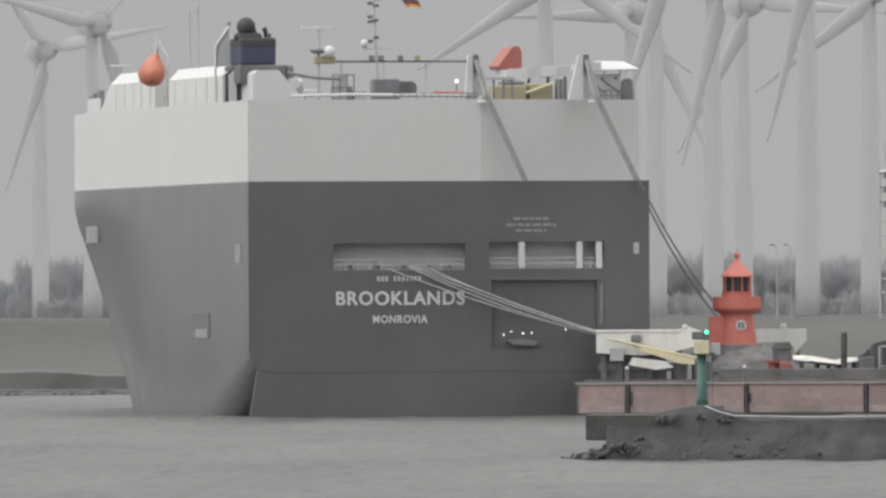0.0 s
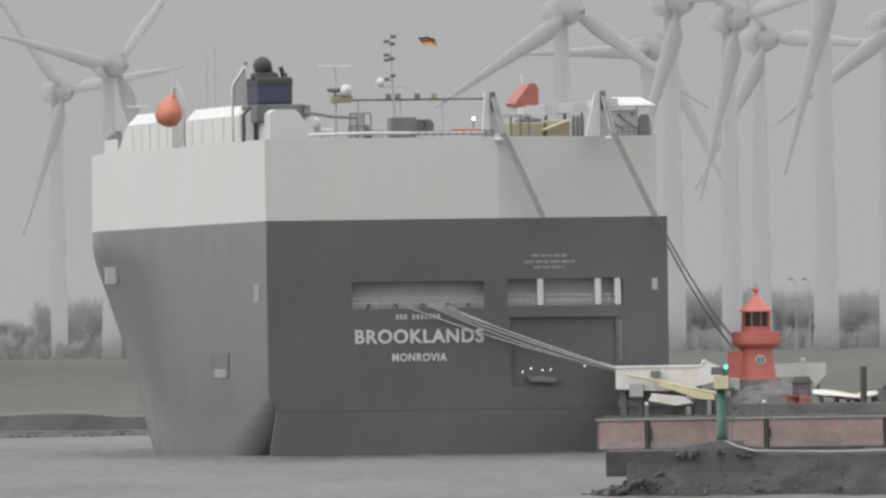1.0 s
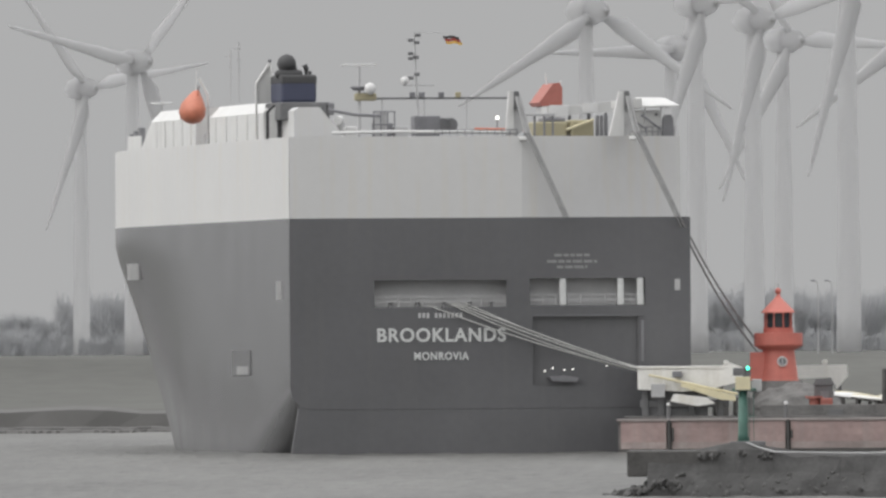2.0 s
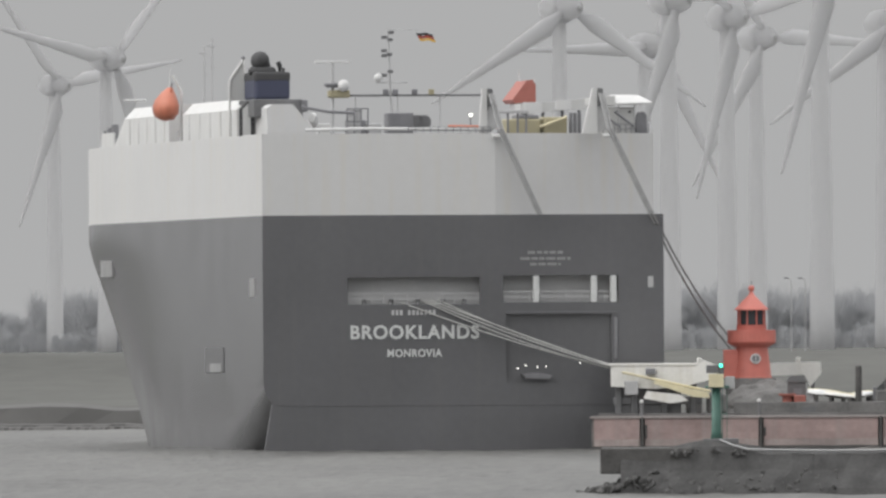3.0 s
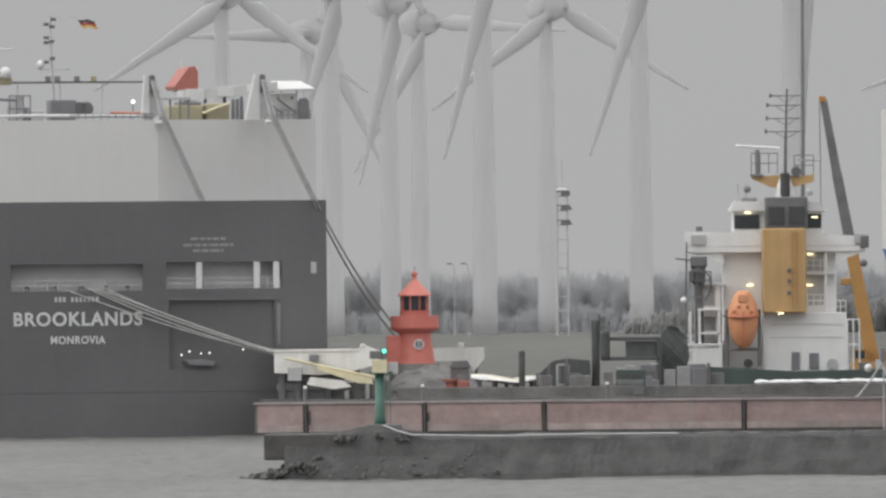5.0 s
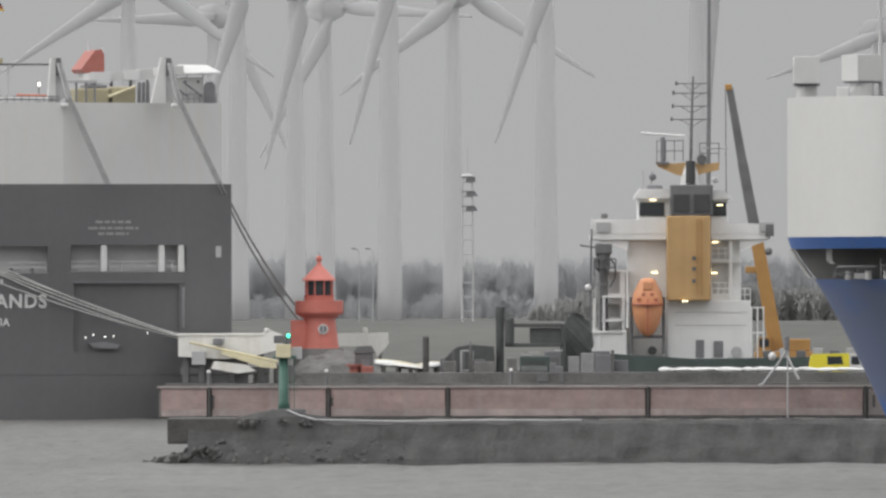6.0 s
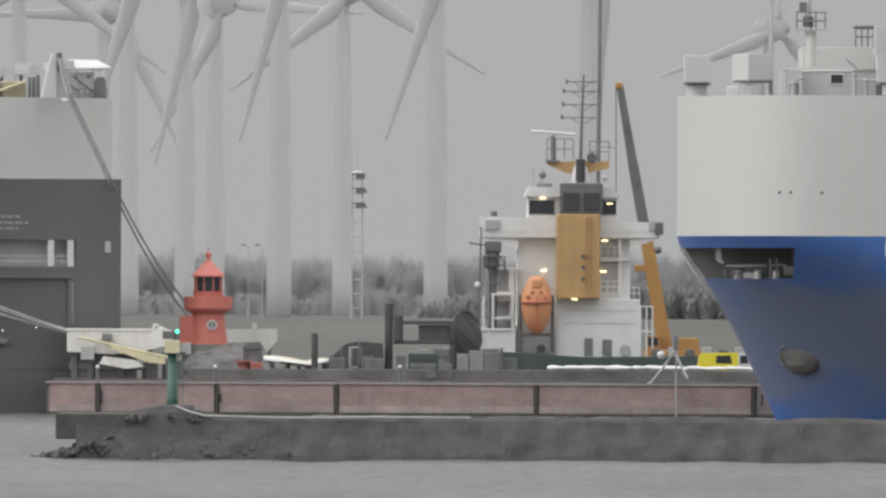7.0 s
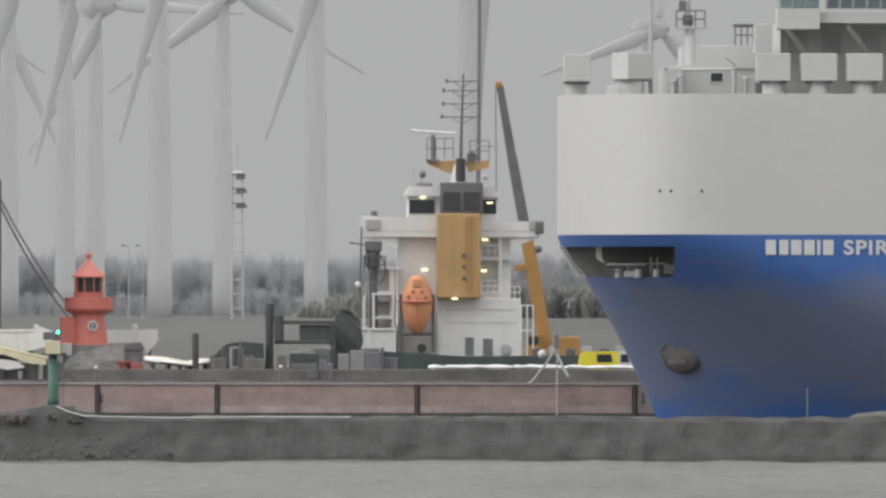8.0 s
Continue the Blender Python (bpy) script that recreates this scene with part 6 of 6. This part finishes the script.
part("chock_plate", box(4.9, 6.1, 6.4, 6.6, 11.05, 11.5, 0.04), PALE_GREY, BLUE)
for x0, x1, z0, z1 in ((6.9, 7.05, 11.0, 12.6), (7.4, 7.55, 11.2, 12.6), (6.9, 8.2, 12.0, 12.15), (8.0, 8.8, 11.3, 12.0), (3.6, 6.6, 11.95, 12.1)):
    part("winch_frame", box(x0, x1, 6.8, 7.0, z0, z1, 0.03), PALE_GREY, BLUE)
for x, y in ((4.5, 7.5), (6.0, 6.5), (7.4, 6.0)):
    part("mooring_bollard", lathe([(0.3, 11.0), (0.25, 11.6), (0.35, 11.7)], 12, centre=(x, y, 0)), PALE_GREY, BLUE)
part("mooring_winch", box(5.2, 7.9, 8.2, 9.5, 11.0, 12.2, 0.15), MID_GREY, BLUE)
part("winch_rail", rail(3.4, 8.4, 7.0, 11.0, 0.9, 9, 0.04), MID_GREY, BLUE)
def hull_y(x, z):
    return HALF - half_breadth(x, z)
# anchor on a dark bulge, whose tone stands in for the pocket's shade
AN = part("anchor_pocket", ball(1.75, (0, 0.3, 0), (1.1, 0.42, 0.85), detail=3), RUSTY, BLUE, "dark rusty bulge imitating the shaded anchor pocket", smooth=True)
AN.matrix_local = pose(9.3, hull_y(9.3, 5.0), 5.0, 12, 0, -38)
part("pocket_rim", tube([(-1.3, -0.3, -0.6), (-1.62, -0.3, 0.0), (-1.35, -0.3, 0.7), (-0.8, -0.3, 1.15)], 0.08, 8), MID_GREY, AN, "grey curved rim")
part("pocket_lip", ball(1.3, (-0.3, 0.05, 0.9), (0.9, 0.3, 0.5)), BLUE_HULL, AN, smooth=True)
part("anchor", box(-0.9, 0.9, -0.42, -0.12, -0.7, -0.25, 0.12), RUSTY, AN)
part("anchor_shank", box(-0.15, 0.15, -0.38, -0.12, -0.4, 1.0, 0.06), RUSTY, AN)
for x in (7.45, 8.3, 10.65):
    part("hull_stud", ball(0.12, (x, hull_y(x, 17.6), 17.65)), DARK_STEEL, BLUE)
part("draught_mark", box(18.7, 18.8, -0.04, 0.02, 0.1, 2.6), MID_GREY, BLUE)

def vent_box(x0, x1, y0, y1, z0, z1):
    v = part("ventilator", box(x0, x1, y0, y1, z0, z1, 0.05), BLUE_SHIP_WHITE, BLUE, "white box-headed deck ventilator")
    cx, cy = (x0 + x1) / 2, (y0 + y1) / 2
    part("trunk", lathe([(0.85, B_DECK - 0.06), (0.8, z0)], 18, centre=(cx, cy, 0)), BLUE_SHIP_WHITE, v)
    part("flange", lathe([(1.05, z0 - 0.18), (1.05, z0 - 0.02)], 18, centre=(cx, cy, 0)), MID_GREY, v)
vent_box(0.5, 2.5, 14, 17.5, 26.2, 28.3)
V2 = part("ventilator", box(-1.25, 1.25, -1.0, 1.0, 26.3, 28.35, 0.05), BLUE_SHIP_WHITE, BLUE, "white box-headed deck ventilator")
V2.matrix_local = pose(5.6, 9, 0, 0, 0, 38)
part("trunk", lathe([(0.95, B_DECK - 0.06), (0.9, 26.3)], 18), BLUE_SHIP_WHITE, V2)
part("flange", box(-1.1, 1.1, -0.9, 0.9, 26.15, 26.28), MID_GREY, V2)
for x0, x1 in ((14.9, 17.5), (18.3, 21.1), (21.8, 24.6), (25.3, 28.1), (28.9, 31.6)):
    vent_box(x0, x1, 1.2, 3.4, 26.1, 28.2)
part("deck_box", box(3.6, 4.5, 7.4, 8.2, B_DECK - 0.05, 25.85, 0.05), DECK_WHITE, BLUE, "small white deck box")
for x, z in ((8.6, 26.2), (9.2, 26.6), (13.3, 26.9), (14.2, 26.4)):
    part("deck_vent", lathe([(0.16, B_DECK - 0.05), (0.16, z - 0.2), (0.3, z - 0.15), (0.26, z)], 10, centre=(x, 4.2, 0)), PALE_GREY, BLUE)
part("deck_pipe", tube([(8.2, 4.6, 27.0), (13.2, 4.6, 27.05), (13.4, 4.6, 26.4), (15.0, 4.6, 26.35)], 0.07, 8), DECK_WHITE, BLUE)
part("jib_arm", tube([(12.7, 5.4, 27.9), (13.1, 5.4, 27.6), (13.5, 5.4, 27.25)], 0.06, 6), MID_GREY, BLUE)
part("shaded_door", box(14.9, 15.4, 3.5, 3.6, B_DECK - 0.05, 25.95), MID_GREY, BLUE)
part("fore_pole", tube([(7.05, 10, B_DECK), (7.05, 10, 36)], 0.17, 10), PALE_GREY, BLUE)
FM = part("fore_mast", tube([(10.1, 10, B_DECK), (10.1, 10, 30.2)], 0.42, 14), BLUE_SHIP_WHITE, BLUE, "white fore mast with platform")
part("platform", box(8.9, 11.5, 9.2, 10.8, 30.2, 30.35, 0.03), PALE_GREY, FM)
part("platform_rail", rail(9.0, 11.2, 9.3, 30.3, 1.3, 4, 0.06), MID_GREY, FM)
part("fog_horn", box(9.5, 10.3, 9.6, 10.2, 30.5, 31.3, 0.08), DARK_STEEL, FM)
part("lamp_box", box(9.2, 9.8, 9.6, 10.2, 31.6, 32.4, 0.08), DARK_STEEL, FM)
part("mast_head", tube([(10.1, 10, 30.2), (9.9, 10, 34.5)], 0.12, 8), PALE_GREY, FM)
LH2 = part("fore_house", box(8.0, 15.2, 6, 20, B_DECK - 0.05, 27.25, 0.05), BLUE_SHIP_WHITE, BLUE, "low white deck house")
part("window_frame", box(11.4, 12.6, 5.92, 6.0, 25.95, 26.9, 0.03), DECK_WHITE, LH2)
part("window", box(11.55, 12.45, 5.88, 5.93, 26.1, 26.75), GLASS_DARK, LH2)
part("house_edge", box(7.9, 15.3, 5.8, 6.0, 27.1, 27.3), BLUE_SHIP_WHITE, LH2)
part("deck_locker", box(8.2, 9.3, 4.5, 5.6, B_DECK - 0.05, 27.1, 0.05), PALE_GREY, BLUE)
part("lower_house", box(9.6, 15.2, 14, 24, 27.25, 29.0, 0.05), BLUE_SHIP_WHITE, BLUE)
part("signal_rack", rail(13.5, 14.9, 8, 28.9, 1.6, 4, 0.06), MID_GREY, BLUE)
part("signal_rack_plate", box(13.3, 14.9, 8.1, 8.2, 30.3, 30.5), MID_GREY, BLUE)
# bridge block
BR = part("bridge_block", box(17.0, 40, 8, 24, B_DECK - 0.05, 30.8, 0.05), BLUE_SHIP_WHITE, BLUE, "white bridge block")
part("corner_house", box(14.9, 16.1, 5, 9, 28.2, 30.5, 0.05), BLUE_SHIP_WHITE, BR)
part("bridge_front", prism([(16.6, 30.1), (16.6, 31.7), (19.8, 31.7), (19.8, 30.1)], 2.6, 8), BLUE_SHIP_WHITE, BR)
part("bridge_wing", prism([(19.8, 30.6), (19.8, 31.4), (40, 31.4), (40, 30.4)], 3.4, 8), BLUE_SHIP_WHITE, BR)
for k in range(8):
    x = 16.8 + k * 1.05 + (0.5 if k > 2 else 0)
    part("bridge_window", box(x, x + 0.85, 2.9 if k < 3 else 3.7, 8, 31.75, 33.0, 0.03), GLASS_PALE, BR, "pale blue-grey bridge window")
part("bridge_roof", box(16.4, 40, 2.5, 24, 33.05, 33.5, 0.05), BLUE_SHIP_WHITE, BR)
for x in (17.2, 22.0, 26.5):
    part("wing_strut", tube([(x, 4.0, 30.4), (x + 1.8, 6.5, 28.0)], 0.2, 8), BLUE_SHIP_WHITE, BR)
# flat grey plates imitate the shade below the bridge overhang
for x in (17.6, 20.2, 23.2):
    part("bridge_shade_plate", box(x, x + 1.5, 7.9, 7.98, 28.3, 30.0), PALE_GREY, BR)

# a grassy hump at the far end of the stone dam
bm = ball(1.0, (0, 0, 0), (2.6, 1.6, 0.7), detail=3)
for w in bm.verts:
    w.co.z += 0.12 * noise.noise(w.co * 1.7)
single("grass_hump", bm, GRASS, pose(43.4, 955.5, 2.1), "low grassy hump on the stone dam", "hump", smooth=True)
